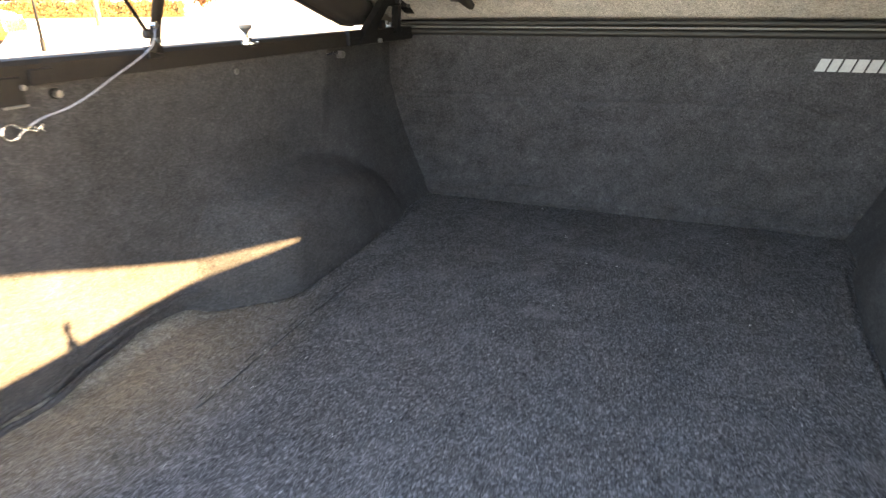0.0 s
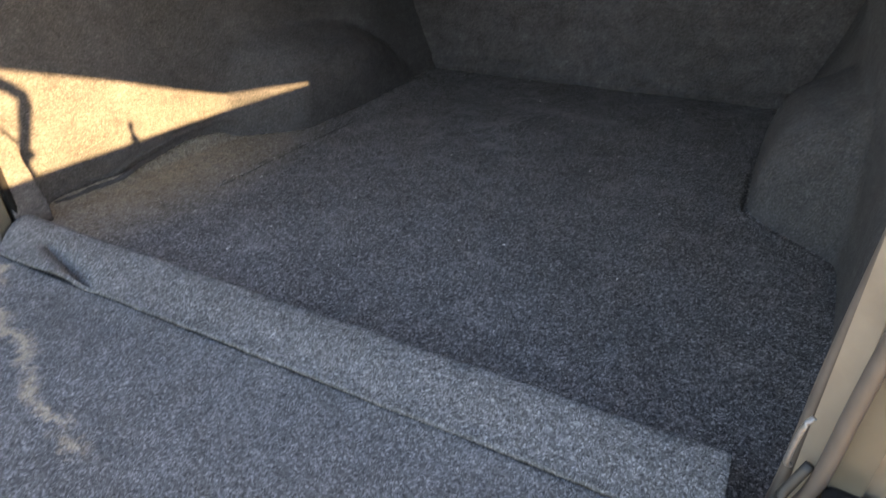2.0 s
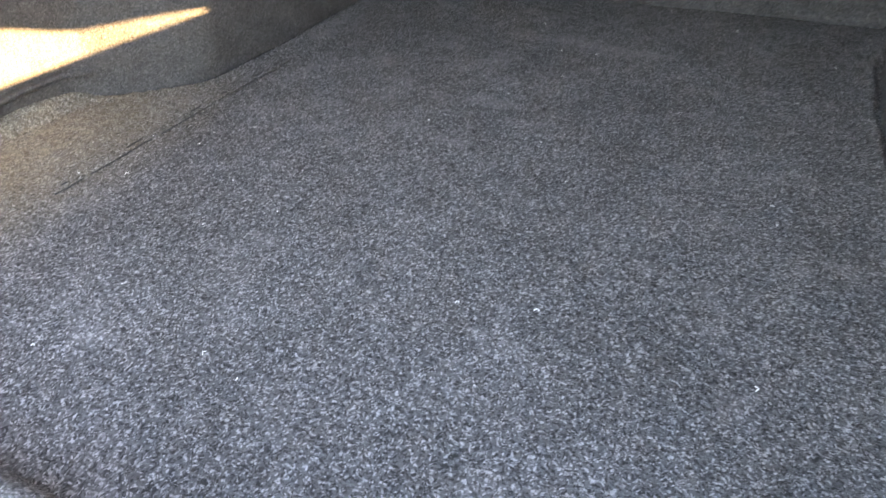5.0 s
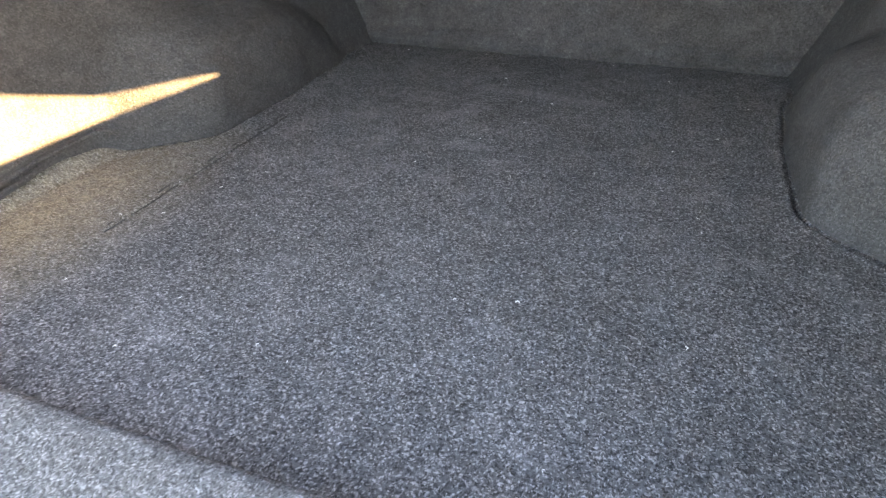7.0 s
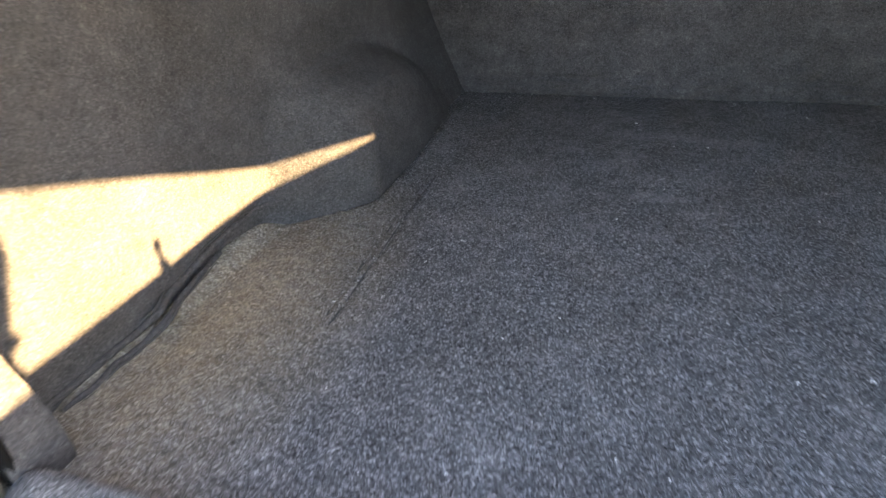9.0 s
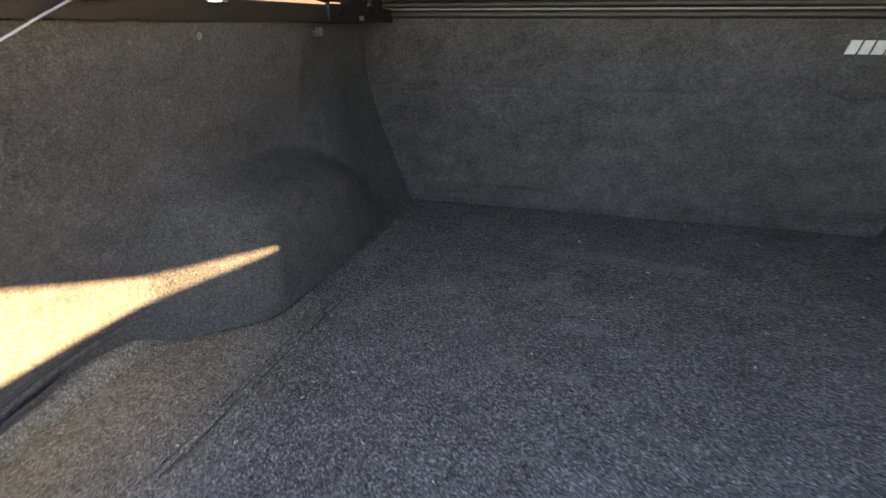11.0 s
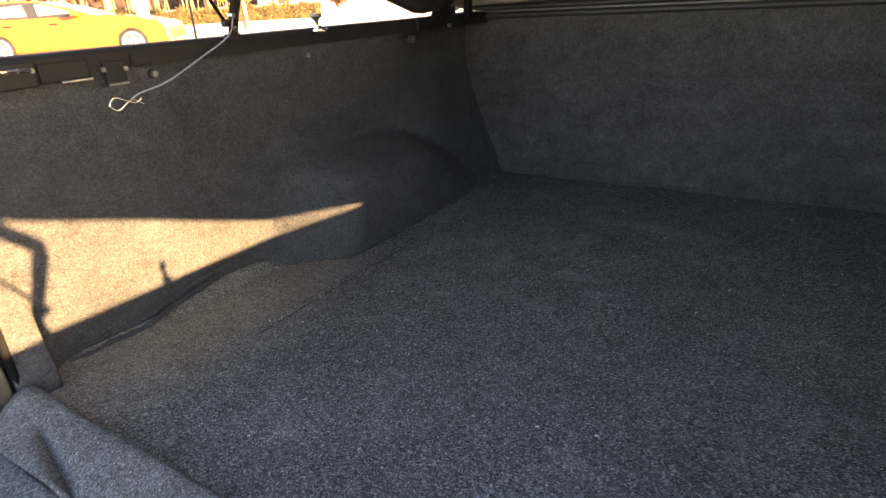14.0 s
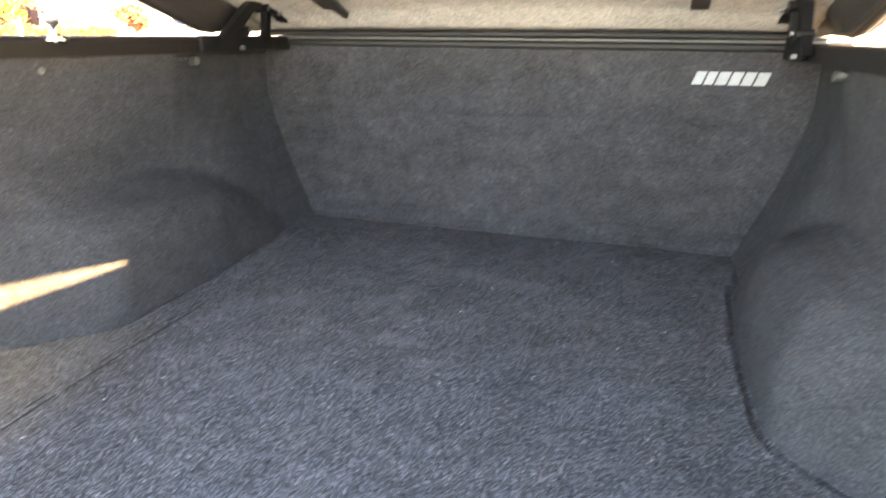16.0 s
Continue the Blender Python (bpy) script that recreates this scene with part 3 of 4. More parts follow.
        y += 0.016 * math.exp(-((z - 0.052 - wave) / 0.006) ** 2) * smooth(-0.25, 0.30, noise.noise((x * 4.2, 2, 7))) - 0.012 * (1 - smooth(0.03, 0.07, z))
        y += 0.012 * math.exp(-((z - 0.028 - 1.5 * wave) / 0.004) ** 2) * smooth(-0.1, 0.3, noise.noise((x * 5.1, 7, 2)))
        y -= 0.004 * math.exp(-((z - 0.018 - wave) / 0.010) ** 2)
        y += 0.006 * math.exp(-((z - 0.340 + 0.5 * wave) / 0.003) ** 2) * smooth(0.0, 0.3, noise.noise((x * 3.7, 5, 3)))
        return (x, y, z)

    front_ob = thick(add("front_panel", grid_mesh("front_panel", xs2, zs2, front), FRONT_SHADED, "charcoal front carpet, darkened as shade, with a horizontal crease"), 0.010, -1.0)
    # badge: six slanted blocks
    x = 0.478
    for i in range(6):
        w = (0.024, 0.022, 0.026, 0.025, 0.025, 0.027)[i]
        lean = 0.011
        bm = bmesh.new()
        prism(bm, [(x, 0.465), (x + w, 0.465), (x + w + lean, 0.498), (x + lean, 0.498)], "y", 1.7015, 1.7055)
        part("badge_block", bm, BADGE, front_ob, "pale grey slanted badge block")
        x += w + 0.0055
    # flap over the tailgate hinge
    L, R = -0.735, 0.632
    us = [L + 0.0008, L + 0.002, L + 0.005] + spread(L + 0.009, R, 0.007)
    vs = [0.0, 0.004, 0.010, 0.018, 0.028, 0.042, 0.06, 0.08, 0.10, 0.125, 0.15] + spread(0.18, 1.0, 0.03)

    def flap(x, v):
        y = 0.026 - 0.108 * v
        q = min(1.0, max(0.0, (x - L) / 0.060))
        e = (1 - (1 - q) ** 2) ** 0.5
        prof = (1 - (1 - min(1, v / 0.15)) ** 2) ** 0.5 * (1 - 0.55 * smooth(0.15, 1.0, v))
        bulge = 1 + 0.06 * (1 - smooth(-0.70, -0.56, x))
        z = -0.010 + 0.044 * prof * e * bulge
        # pinched fold near the end
        q = (x + 0.526) * 0.24 + (y + 0.037) * 0.97
        pinch = smooth(-0.60, -0.53, x) * (1 - smooth(-0.44, -0.33, x)) * smooth(0.25, 0.55, v)
        z -= (0.020 * math.exp(-(q / 0.012) ** 2) - 0.006 * math.exp(-((q + 0.024) / 0.014) ** 2)) * pinch
        z += 0.002 * noise.noise((x * 7, y * 20, 6.0)) + 0.0012 * noise.noise((x * 24, y * 24, 1.0))
        y += 0.003 * noise.noise((x * 5, 0, 3)) * (1 - v) - (1 - e) * 0.026 * (0.5 - v) * 2
        return (x + 0.016 + (0.070 * v - 0.016) * (1 - smooth(L, L + 0.20, x)) - 0.016 * smooth(L, L + 0.20, x), y, z)

    thick(add("hinge_flap", grid_mesh("hinge_flap", us, vs, flap), FLAP, "lighter grey carpet flap folded over the hinge gap"), 0.008)
    # tailgate mat
    xs3, ys3 = spread(-0.700, 0.665, 0.016), spread(-0.645, -0.074, 0.012)

    def mat_fn(x, y):
        z = 0.004 + 0.003 * noise.noise((x * 3, y * 3, 8)) + 0.001 * noise.noise((x * 12, y * 12, 3))
        z += 0.006 * smooth(-0.12, -0.082, y) * (0.6 + 0.4 * noise.noise((x * 5, 3, 3)))
        edge = min(x + 0.700, 0.665 - x, y + 0.645)
        return (x, y, z - 0.010 * (1 - smooth(0.0, 0.018, edge)))

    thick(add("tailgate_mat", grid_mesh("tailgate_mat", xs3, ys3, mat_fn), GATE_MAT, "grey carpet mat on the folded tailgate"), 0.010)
    return liner


build_liner()


# ---- lid ----
TILT = 0.315


def lid_z(y, lift=0.0):
    return 0.593 + lift + TILT * (1.71 - y)


def build_lid():
    lid = empty("tonneau_cover", (XC, 1.70, 0.60), "raised hard tonneau cover with beige felt underside", "tonneau cover")
    inv = Matrix.Translation((-XC, -1.70, -0.60))

    def add(name, bm, mat, label="", smooth_shade=False, parent=None):
        ob = part(name, bm, mat, parent or lid, label, smooth_shade)
        ob.matrix_parent_inverse = inv
        return ob

    yr, yf = -0.10, 1.775
    # outer shell: a shallow tray turned over, with skirts at both sides
    def hem_z(y):
        return max(0.581 + 0.317 * (1.40 - y), 0.588)

    bm = bmesh.new()
    rows = []
    for y in spread(yr, yf, 0.075):
        low, top = hem_z(y), lid_z(y)
        half = [(0.772, low), (0.792, low), (0.797, low + 0.03), (0.790, top + 0.028), (0.765, top + 0.056), (0.4, top + 0.076), (0.0, top + 0.082)]
        back = [(0.0, top + 0.066), (0.4, top + 0.060), (0.735, top + 0.040), (0.765, top + 0.014), (0.772, low + 0.02)]
        ring = [(-a, b) for a, b in half] + [(a, b) for a, b in half[-2::-1]] + [(a, b) for a, b in back[::-1]] + [(-a, b) for a, b in back[1:]]
        rows.append([bm.verts.new((XC + a, y, b)) for a, b in ring])
    n = len(ring)
    for a, b in zip(rows, rows[1:]):
        for k in range(n):
            bm.faces.new((a[k], a[(k + 1) % n], b[(k + 1) % n], b[k]))
    bm.faces.new(rows[0][::-1])
    bm.faces.new(rows[-1])
    add("shell", bm, SHELL, "painted outer shell")
    for y0, y1 in ((yr, yr + 0.022), (yf - 0.022, yf)):
        bm = bmesh.new()
        pts = [(y0, lid_z(y0) - 0.0), (y1, lid_z(y1) - 0.0), (y1, lid_z(y1) + 0.045), (y0, lid_z(y0) + 0.045)]
        prism(bm, pts, "x", XC - 0.765, XC + 0.765)
        add("end_rail", bm, SHELL)
    # inner skirt trim and the rubber along its lower edge
    for sign in (-1, 1):
        bm = bmesh.new()
        ylist = spread(yr + 0.02, 1.50, 0.07)
        rr = []
        for y in ylist:
            low, top = hem_z(y), lid_z(y)
            h = top - 0.006 - low
            prof = [(0.771, low + 0.002), (0.765, low - 0.003), (0.757, low), (0.753, low + 0.10 * h), (0.757, low + 0.17 * h), (0.748, low + 0.24 * h), (0.740, low + 0.40 * h),
                    (0.736, low + 0.58 * h), (0.736, low + 0.78 * h), (0.741, low + 0.94 * h), (0.750, top - 0.003), (0.771, top - 0.001)]
            rr.append([bm.verts.new((XC + sign * a, y, b)) for a, b in prof])
        m = 12
        for a, b in zip(rr, rr[1:]):
            for k in range(m):
                bm.faces.new((a[k], a[(k + 1) % m], b[(k + 1) % m], b[k]))
        bm.faces.new(rr[0][::-1])
        bm.faces.new(rr[-1])
        add("side_trim", bm, TRIM, "dark grey moulded side trim", True)
        add("edge_seal", tube(bmesh.new(), [(XC + sign * 0.770, y, hem_z(y) + 0.004) for y in spread(yr + 0.02, 1.42, 0.06)], 0.011, 10), RUBBER, "black rubber edge seal", True)
    # carpeted underside, rolled down at the front
    xs = spread(XC - 0.755, XC + 0.755, 0.02)
    vs = spread(0.0, 1.0, 0.016)

    def under(x, v):
        y = yr + 0.03 + (1.700 - yr - 0.03) * v
        z = lid_z(y) + 0.010 + 0.030 * (1 - ((x - XC) / 0.76) ** 2) - 0.018 * smooth(0.67, 0.755, abs(x - XC))
        z += 0.003 * noise.noise((x * 3, y * 3, 0)) + 0.001 * noise.noise((x * 11, y * 11, 5))
        f = smooth(0.955, 1.0, v)
        return (x, y + 0.012 * f, z * (1 - f) + 0.594 * f)

    thick(add("headliner", grid_mesh("headliner", xs, vs, under), HEADLINER, "beige-grey felt headliner"), 0.006, 1.0)
    # stiffening ribs
    for xa, xb, w, end, skew in ((-0.519, -0.462, 0.037, 1.672, 0.036), (0.468, 0.425, 0.021, 1.612, -0.004)):
        bm = bmesh.new()
        rr = []
        for i in range(9):
            y = end - (end - 0.05) * i / 8
            x = xa + (xb - xa) * i / 8
            top = lid_z(y) + 0.014 + 0.030 * (1 - ((x - XC) / 0.74) ** 2)
            rr.append([bm.verts.new((x + a * w, y - (a * skew if i == 0 else 0.0), top + b)) for a, b in ((-1.15, 0.006), (-1, -0.007), (-0.85, -0.010), (0.85, -0.010), (1, -0.007), (1.15, 0.006))])
        for a, b in zip(rr, rr[1:]):
            for k in range(6):
                bm.faces.new((a[k], a[(k + 1) % 6], b[(k + 1) % 6], b[k]))
        bm.faces.new(rr[0][::-1])
        bm.faces.new(rr[-1])
        add("stiffening_rib", bm, RIB, "dark stiffening rib", True)
    # rubber seal along the front
    add("front_seal", tube(bmesh.new(), [(x, 1.714 + 0.002 * math.sin(x * 9), 0.5860 + 0.0012 * math.sin(x * 5 + 1)) for x in spread(XC - 0.80, XC + 0.80, 0.05)], 0.0085, 8), RUBBER, "black rubber front seal", True)
    add("seal_carrier", boxed(XC - 0.80, XC + 0.80, 1.708, 1.720, 0.5690, 0.5765, bevel=0.002), CARRIER, "thin grey seal carrier")
    add("lower_seal", tube(bmesh.new(), [(x, 1.707 + 0.0015 * math.sin(x * 7), 0.5580) for x in spread(XC - 0.79, XC + 0.79, 0.05)], 0.0100, 8), RUBBER, "black rubber lip over the carpet edge", True)
    # hinges
    for sign in (-1, 1):
        def P(d, y, z):
            return (XC + sign * d, y, z)
        inner, outer = sorted((XC + sign * 0.680, XC + sign * 0.702))
        bm = boxed(*sorted((XC + sign * 0.690, XC + sign * 0.7045)), 1.27 if sign < 0 else 1.44, 1.600, 0.536, 0.577, bevel=0.004)
        back = 0.0 if sign < 0 else 0.06
        prism(bm, [(1.315 + back, 0.548), (1.385 + back, 0.548), (1.425 + back * 0.6, 0.590), (1.475, 0.628), (1.495, 0.642), (1.545, 0.646), (1.572, 0.640), (1.582, 0.650), (1.570, 0.664), (1.490, 0.667), (1.462, 0.655), (1.371 + back, 0.592)], "x", inner, outer)
        prism(bm, [(1.556, 0.646), (1.580, 0.650), (1.572, 0.610), (1.566, 0.560), (1.536, 0.560), (1.550, 0.592)], "x", inner, outer)
        a, b = sorted((XC + sign * 0.672, XC + sign * 0.696))
        prism(bm, [(1.560, 0.660), (1.600, 0.652), (1.650, 0.624), (1.655, 0.614), (1.632, 0.618), (1.600, 0.634), (1.560, 0.640)], "x", a, b)
        cylinder(bm, P(0.708, 1.545, 0.650), P(0.668, 1.545, 0.650), 0.012)
        cylinder(bm, P(0.708, 1.440, 0.588), P(0.672, 1.440, 0.588), 0.013)
        hinge = add("hinge", bm, BLACK, "black steel lid hinge", False)
        for y, z in ((1.455, 0.592), (1.545, 0.650), (1.605, 0.638), (1.41, 0.545)):
            b2 = cylinder(bmesh.new(), P(0.676, y, z), P(0.665, y, z), 0.006, sides=6)
            part("bolt", b2, DULL, hinge, "dull zinc bolt head")
    return lid


build_lid()


# ---- lid supports and rail fittings ----
def build_support(sign):
    def P(d, y, z):
        return (XC + sign * d, y, z)
    arm = empty("lid_support", P(0.695, 0.60, 0.575), "black folding lid support arm with gas strut", "support arm", "lid supports at the bed rails")
    inv = Matrix.Translation(Vector(P(0.695, 0.60, 0.575))).inverted()

    def add(name, bm, mat, label="", smooth_shade=False):
        ob = part(name, bm, mat, arm, label, smooth_shade)
        ob.matrix_parent_inverse = inv
        return ob

    flat = ((sign, 0, 0), 0.004)
    fore = 0.0 if sign < 0 else 0.045
    add("lower_link", tube(bmesh.new(), [P(0.690, 0.588, 0.568), P(0.690, 0.600, 0.615), P(0.688, 0.618, 0.665), P(0.684, 0.632, 0.712)], [0.013, 0.013, 0.014, 0.016], 10, flat), BLACK)
    add("upper_link", tube(bmesh.new(), curve_points([P(0.676, 0.636, 0.716), P(0.672, 0.610, 0.742), P(0.672, 0.575, 0.775), P(0.672, 0.545, 0.830), P(0.674, 0.505, 0.90), P(0.676, 0.455, 0.975)], 4), 0.014, 10, flat), BLACK)
    bm = bmesh.new()
    cylinder(bm, P(0.692, 0.632, 0.712), P(0.669, 0.632, 0.712), 0.0085)
    add("pivot_bolt", bm, DULL, "zinc pivot bolt")
    for q in (0.588, 0.614):
        add("pivot_bolt", cylinder(bmesh.new(), P(0.694, 0.592, q), P(0.680, 0.592, q), 0.006, sides=8), CHROME, "zinc pivot bolt")
    add("strut_rod", cylinder(bmesh.new(), P(0.672, 0.560 + fore, 0.604), P(0.668, 0.470 + fore, 0.742), 0.0036, sides=10), BLACK, "dark strut rod", True)
    add("strut_body", cylinder(bmesh.new(), P(0.668, 0.478 + fore, 0.730), P(0.662, 0.305 + fore, 0.995), 0.0095, sides=12), BLACK, "black gas strut body", True)
    bm = boxed(*sorted((XC + sign * 0.664, XC + sign * 0.682)), 0.555 + fore, 0.570 + fore, 0.593, 0.609, bevel=0.005)
    add("strut_end", bm, BLACK, "black ball joint end")
    bm = boxed(*sorted((XC + sign * 0.692, XC + sign * 0.705)), 0.576, 0.612, 0.557, 0.579, bevel=0.003)
    add("foot_bracket", bm, BLACK, "black foot bracket")


for s in (-1, 1):
    build_support(s)


def build_clamp(sign):
    def P(d, y, z):
        return (XC + sign * d, y, z)
    dz = -0.011 if sign < 0 else 0.0
    k = empty("rail_clamp", P(0.712, 0.866, 0.575), "zinc wing-screw clamp on the bed rail", "clamp", "clamps on the bed rails")
    inv = Matrix.Translation(Vector(P(0.712, 0.866, 0.575))).inverted()

    def add(name, bm, mat, label="", smooth_shade=False):
        ob = part(name, bm, mat, k, label, smooth_shade)
        ob.matrix_parent_inverse = inv

    bm = bmesh.new()
    cylinder(bm, P(0.712, 0.866, 0.545), P(0.712, 0.866, 0.604 + dz), 0.0055)
    add("screw", bm, CHROME, "", True)
    bm = bmesh.new()
    cap = 0.0160 if sign < 0 else 0.0100
    cylinder(bm, P(0.712, 0.866, 0.602 + dz), P(0.712, 0.866, 0.611 + dz), 0.007, cap * 0.9)
    cylinder(bm, P(0.712, 0.866, 0.611 + dz), P(0.712, 0.866, 0.617 + dz), cap * 0.9)
    add("knob", bm, DULL, "dull flared knob")
    wide = 1.0 if sign < 0 else 0.42
    bm = bmesh.new()
    cylinder(bm, P(0.712, 0.866, 0.577 + dz), P(0.712, 0.866, 0.582 + dz), 0.026 * wide)
    cylinder(bm, P(0.712, 0.866, 0.582 + dz), P(0.712, 0.866, 0.590 + dz), 0.012 * wide, sides=6)
    add("washer", bm, CHROME, "bright flanged nut")
    bm = boxed(*sorted((XC + sign * 0.693, XC + sign * 0.7045)), 0.856, 0.877, 0.560, 0.573, bevel=0.003)
    add("bracket", bm, BLACK)
    bm = bmesh.new()
    cylinder(bm, P(0.750, 0.834, 0.511), P(0.734, 0.834, 0.511), 0.012)
    add("washer", bm, BLACK, "black washer")
    add("bolt", cylinder(bmesh.new(), P(0.732, 0.834, 0.511), P(0.722, 0.834, 0.511), 0.007, sides=6), DULL, "dull bolt head")


for s in (-1, 1):
    build_clamp(s)


def build_latch(sign):
    """Sliding bolt latch with rod, guide block and screws under the rail."""
    def P(d, y, z):
        return (XC + sign * d, y, z)
    k = empty("lid_latch", P(0.705, 0.25, 0.55), "black lid latch with zinc bolt under the bed rail", "latch", "latches under the bed rails")
    inv = Matrix.Translation(Vector(P(0.705, 0.25, 0.55))).inverted()

    def add(name, bm, mat, label="", smooth_shade=False):
        ob = part(name, bm, mat, k, label, smooth_shade)
        ob.matrix_parent_inverse = inv

    def B(d0, d1, y0, y1, z0, z1, bevel=0.003):
        return boxed(*sorted((XC + sign * d0, XC + sign * d1)), y0, y1, z0, z1, bevel=bevel)

    add("housing", B(0.696, 0.7045, 0.06, 0.185, 0.523, 0.566), BLACK)
    add("plate", B(0.700, 0.7045, 0.19, 0.275, 0.526, 0.560), VINYL)
    add("lower_edge", B(0.694, 0.700, 0.222, 0.275, 0.5242, 0.5272, 0.001), STEEL, "bright plate edge")
    add("guide_block", B(0.696, 0.7045, 0.298, 0.340, 0.508, 0.552), BLACK)
    add("strike_bar", B(0.690, 0.6945, 0.300, 0.338, 0.509, 0.5125, 0.001), DULL, "bright strike bar")
    add("end_plate", B(0.699, 0.7045, 0.355, 0.395, 0.536, 0.560), VINYL)
    add("bolt_rod", tube(bmesh.new(), [P(0.693, 0.085, 0.553), P(0.693, 0.175, 0.552)], 0.004, 8), CHROME, "bright sliding rod", True)
    for y, z in ((0.072, 0.540), (0.178, 0.550), (0.296, 0.538), (0.338, 0.536)):
        add("screw", cylinder(bmesh.new(), P(0.697, y, z), P(0.692, y, z), 0.0042, sides=8), DULL, "zinc screw head")
    bm = bmesh.new()
    cylinder(bm, P(0.750, 0.410, 0.517), P(0.727, 0.410, 0.517), 0.0125, 0.009)
    add("washer", bm, BLACK, "black washer")
    add("bolt", cylinder(bmesh.new(), P(0.729, 0.410, 0.517), P(0.718, 0.410, 0.517), 0.0065, sides=6), DULL, "dull bolt head")


for s in (-1, 1):
    build_latch(s)


def build_lanyard(sign):
    def P(d, y, z):
        return (XC + sign * d, y, z)
    k = empty("pin_lanyard", P(0.69, 0.58, 0.585), "grey cable lanyard with a hairpin clip", "lanyard", "pin lanyards")
    inv = Matrix.Translation(Vector(P(0.69, 0.58, 0.585))).inverted()
    cab = curve_points([P(0.683, 0.590, 0.608), P(0.684, 0.580, 0.583), P(0.688, 0.552, 0.562), P(0.692, 0.500, 0.538), P(0.696, 0.445, 0.512), P(0.700, 0.405, 0.497), P(0.706, 0.365, 0.488), P(0.712, 0.345, 0.478)], 6)
    ob = part("cable", tube(bmesh.new(), cab, 0.0015, 8), CABLE, k, "grey coated cable", True)
    ob.matrix_parent_inverse = inv
    c = Vector(P(0.712, 0.315, 0.473))
    loop = []
    for i in range(15):
        a = radians(40 + 290 * i / 14)
        loop.append(c + Vector((0, 0.014 * math.cos(a), 0.0115 * math.sin(a))))
    wire = [c + Vector((0, 0.052, 0.006))] + [c + Vector((0, 0.038, -0.004))] + loop + [c + Vector((0, 0.030, 0.004)), c + Vector((0, 0.042, -0.002)), c + Vector((0, 0.056, -0.009))]
    ob = part("hairpin_clip", tube(bmesh.new(), curve_points(wire, 3), 0.0020, 8), CHROME, k, "bright zinc hairpin clip", True)
    ob.matrix_parent_inverse = inv


for s in (-1, 1):
    build_lanyard(s)


def build_tie_ring(sign, y, z, d):
    k = empty("tie_down_ring", (XC + sign * d, y, z), "steel tie-down ring on the side carpet", "tie-down ring", "tie-down rings")
    bm = bmesh.new()
    cylinder(bm, (sign * 0.016, 0, 0), (sign * -0.004, 0, 0), 0.026, 0.022, 20)
    part("base", bm, BLACK, k, "black base cup")
    pts = [Vector((sign * -0.010, 0.021 * math.cos(a), 0.021 * math.sin(a) - 0.006)) for a in [math.tau * i / 24 for i in range(25)]]
    part("ring", tube(bmesh.new(), pts, 0.0045, 8), STEEL, k, "steel ring", True)


build_tie_ring(1, 0.190, 0.204, 0.771)


def build_side_hook(sign):
    """A small bright hook plate high at the front of the side wall."""
    k = empty("rail_hook", (XC + sign * 0.728, 1.23, 0.520), "small zinc hook under the bed rail", "hook", "rail hooks")
    part("plate", boxed(*sorted((sign * -0.004, sign * 0.012)), -0.045, 0.030, -0.004, 0.004, bevel=0.0015), CHROME, k)
    part("eye", cylinder(bmesh.new(), (sign * 0.012, 0.05, -0.006), (sign * -0.008, 0.05, -0.006), 0.010), DULL, k)


for s in (-1, 1):
    build_side_hook(s)


def build_sticker():
    s = empty("warning_sticker", (-0.715, -0.168, 0.009), "yellow warning sticker on the tailgate corner", "sticker")
    s.rotation_euler = (0, 0, radians(52))
    part("label", boxed(-0.065, 0.045, -0.019, 0.019, -0.002, 0.0005, bevel=0.0003, segments=1), YELLOW, s)


build_sticker()


# ---- lint on the carpet ----
def build_lint():
    rng = random.Random(11)
    bm = bmesh.new()
    for i in range(45):
        x, y = rng.uniform(-0.55, 0.56), rng.uniform(0.10, 1.66)
        a, n, r = rng.uniform(0, math.tau), rng.uniform(0.001, 0.0045), rng.uniform(0.0003, 0.0007)
        z = 0.004 * noise.noise((x * 2.2, y * 2.2, 0.3)) + 0.003
        tube(bm, [(x, y, z), (x + n * math.cos(a), y + n * math.sin(a), z + 0.001), (x + 1.6 * n * math.cos(a + 0.7), y + 1.6 * n * math.sin(a + 0.7), z)], r, 5)
    tagged(part("lint", bm, LINT, None), "tiny pale lint bits scattered on the carpet", "lint", kind="stuff")


build_lint()


# ---- parked cars, poles, trees and banks in the distance ----
WHEEL_TYRE = plain("black_tyre_rubber", (0.025, 0.025, 0.026), 0.85, vary=0.2, scale=60)
RIM = plain("pale_alloy_rim", (0.62, 0.62, 0.62), 0.3, metal=0.8, vary=0.05)
# pale base colour carries the sky mirrored in and seen through the glass
GLASS = plain("car_glass_sky_in_colour", (0.20, 0.20, 0.19), 0.06, vary=0.05, spec=0.5)
BARK = plain("pale_brown_bark", (0.26, 0.19, 0.105), 0.9, vary=0.35, scale=14, relief=0.02)
PALE_POLE = plain("white_painted_pole", (0.72, 0.71, 0.68), 0.6, vary=0.1, scale=8)
BRICK_RED = plain("red_brown_leaves", (0.066, 0.0270, 0.0150), 0.95, vary=0.4, scale=3)
OLIVE = plain("olive_autumn_leaves", (0.13, 0.105, 0.022), 0.85, vary=0.3, scale=5)
RUSSET = plain("russet_bush_leaves", (0.17, 0.068, 0.026), 0.85, vary=0.3, scale=5)
GOLD = plain("golden_autumn_leaves", (0.42, 0.30, 0.015), 0.8, vary=0.25, scale=5)
DRY = plain("dry_hedge_leaves", (0.105, 0.072, 0.022), 0.95, vary=0.3, scale=6, relief=0.03)
WALLS = plain("pale_house_siding", (0.62, 0.60, 0.56), 0.8, vary=0.08, scale=6)
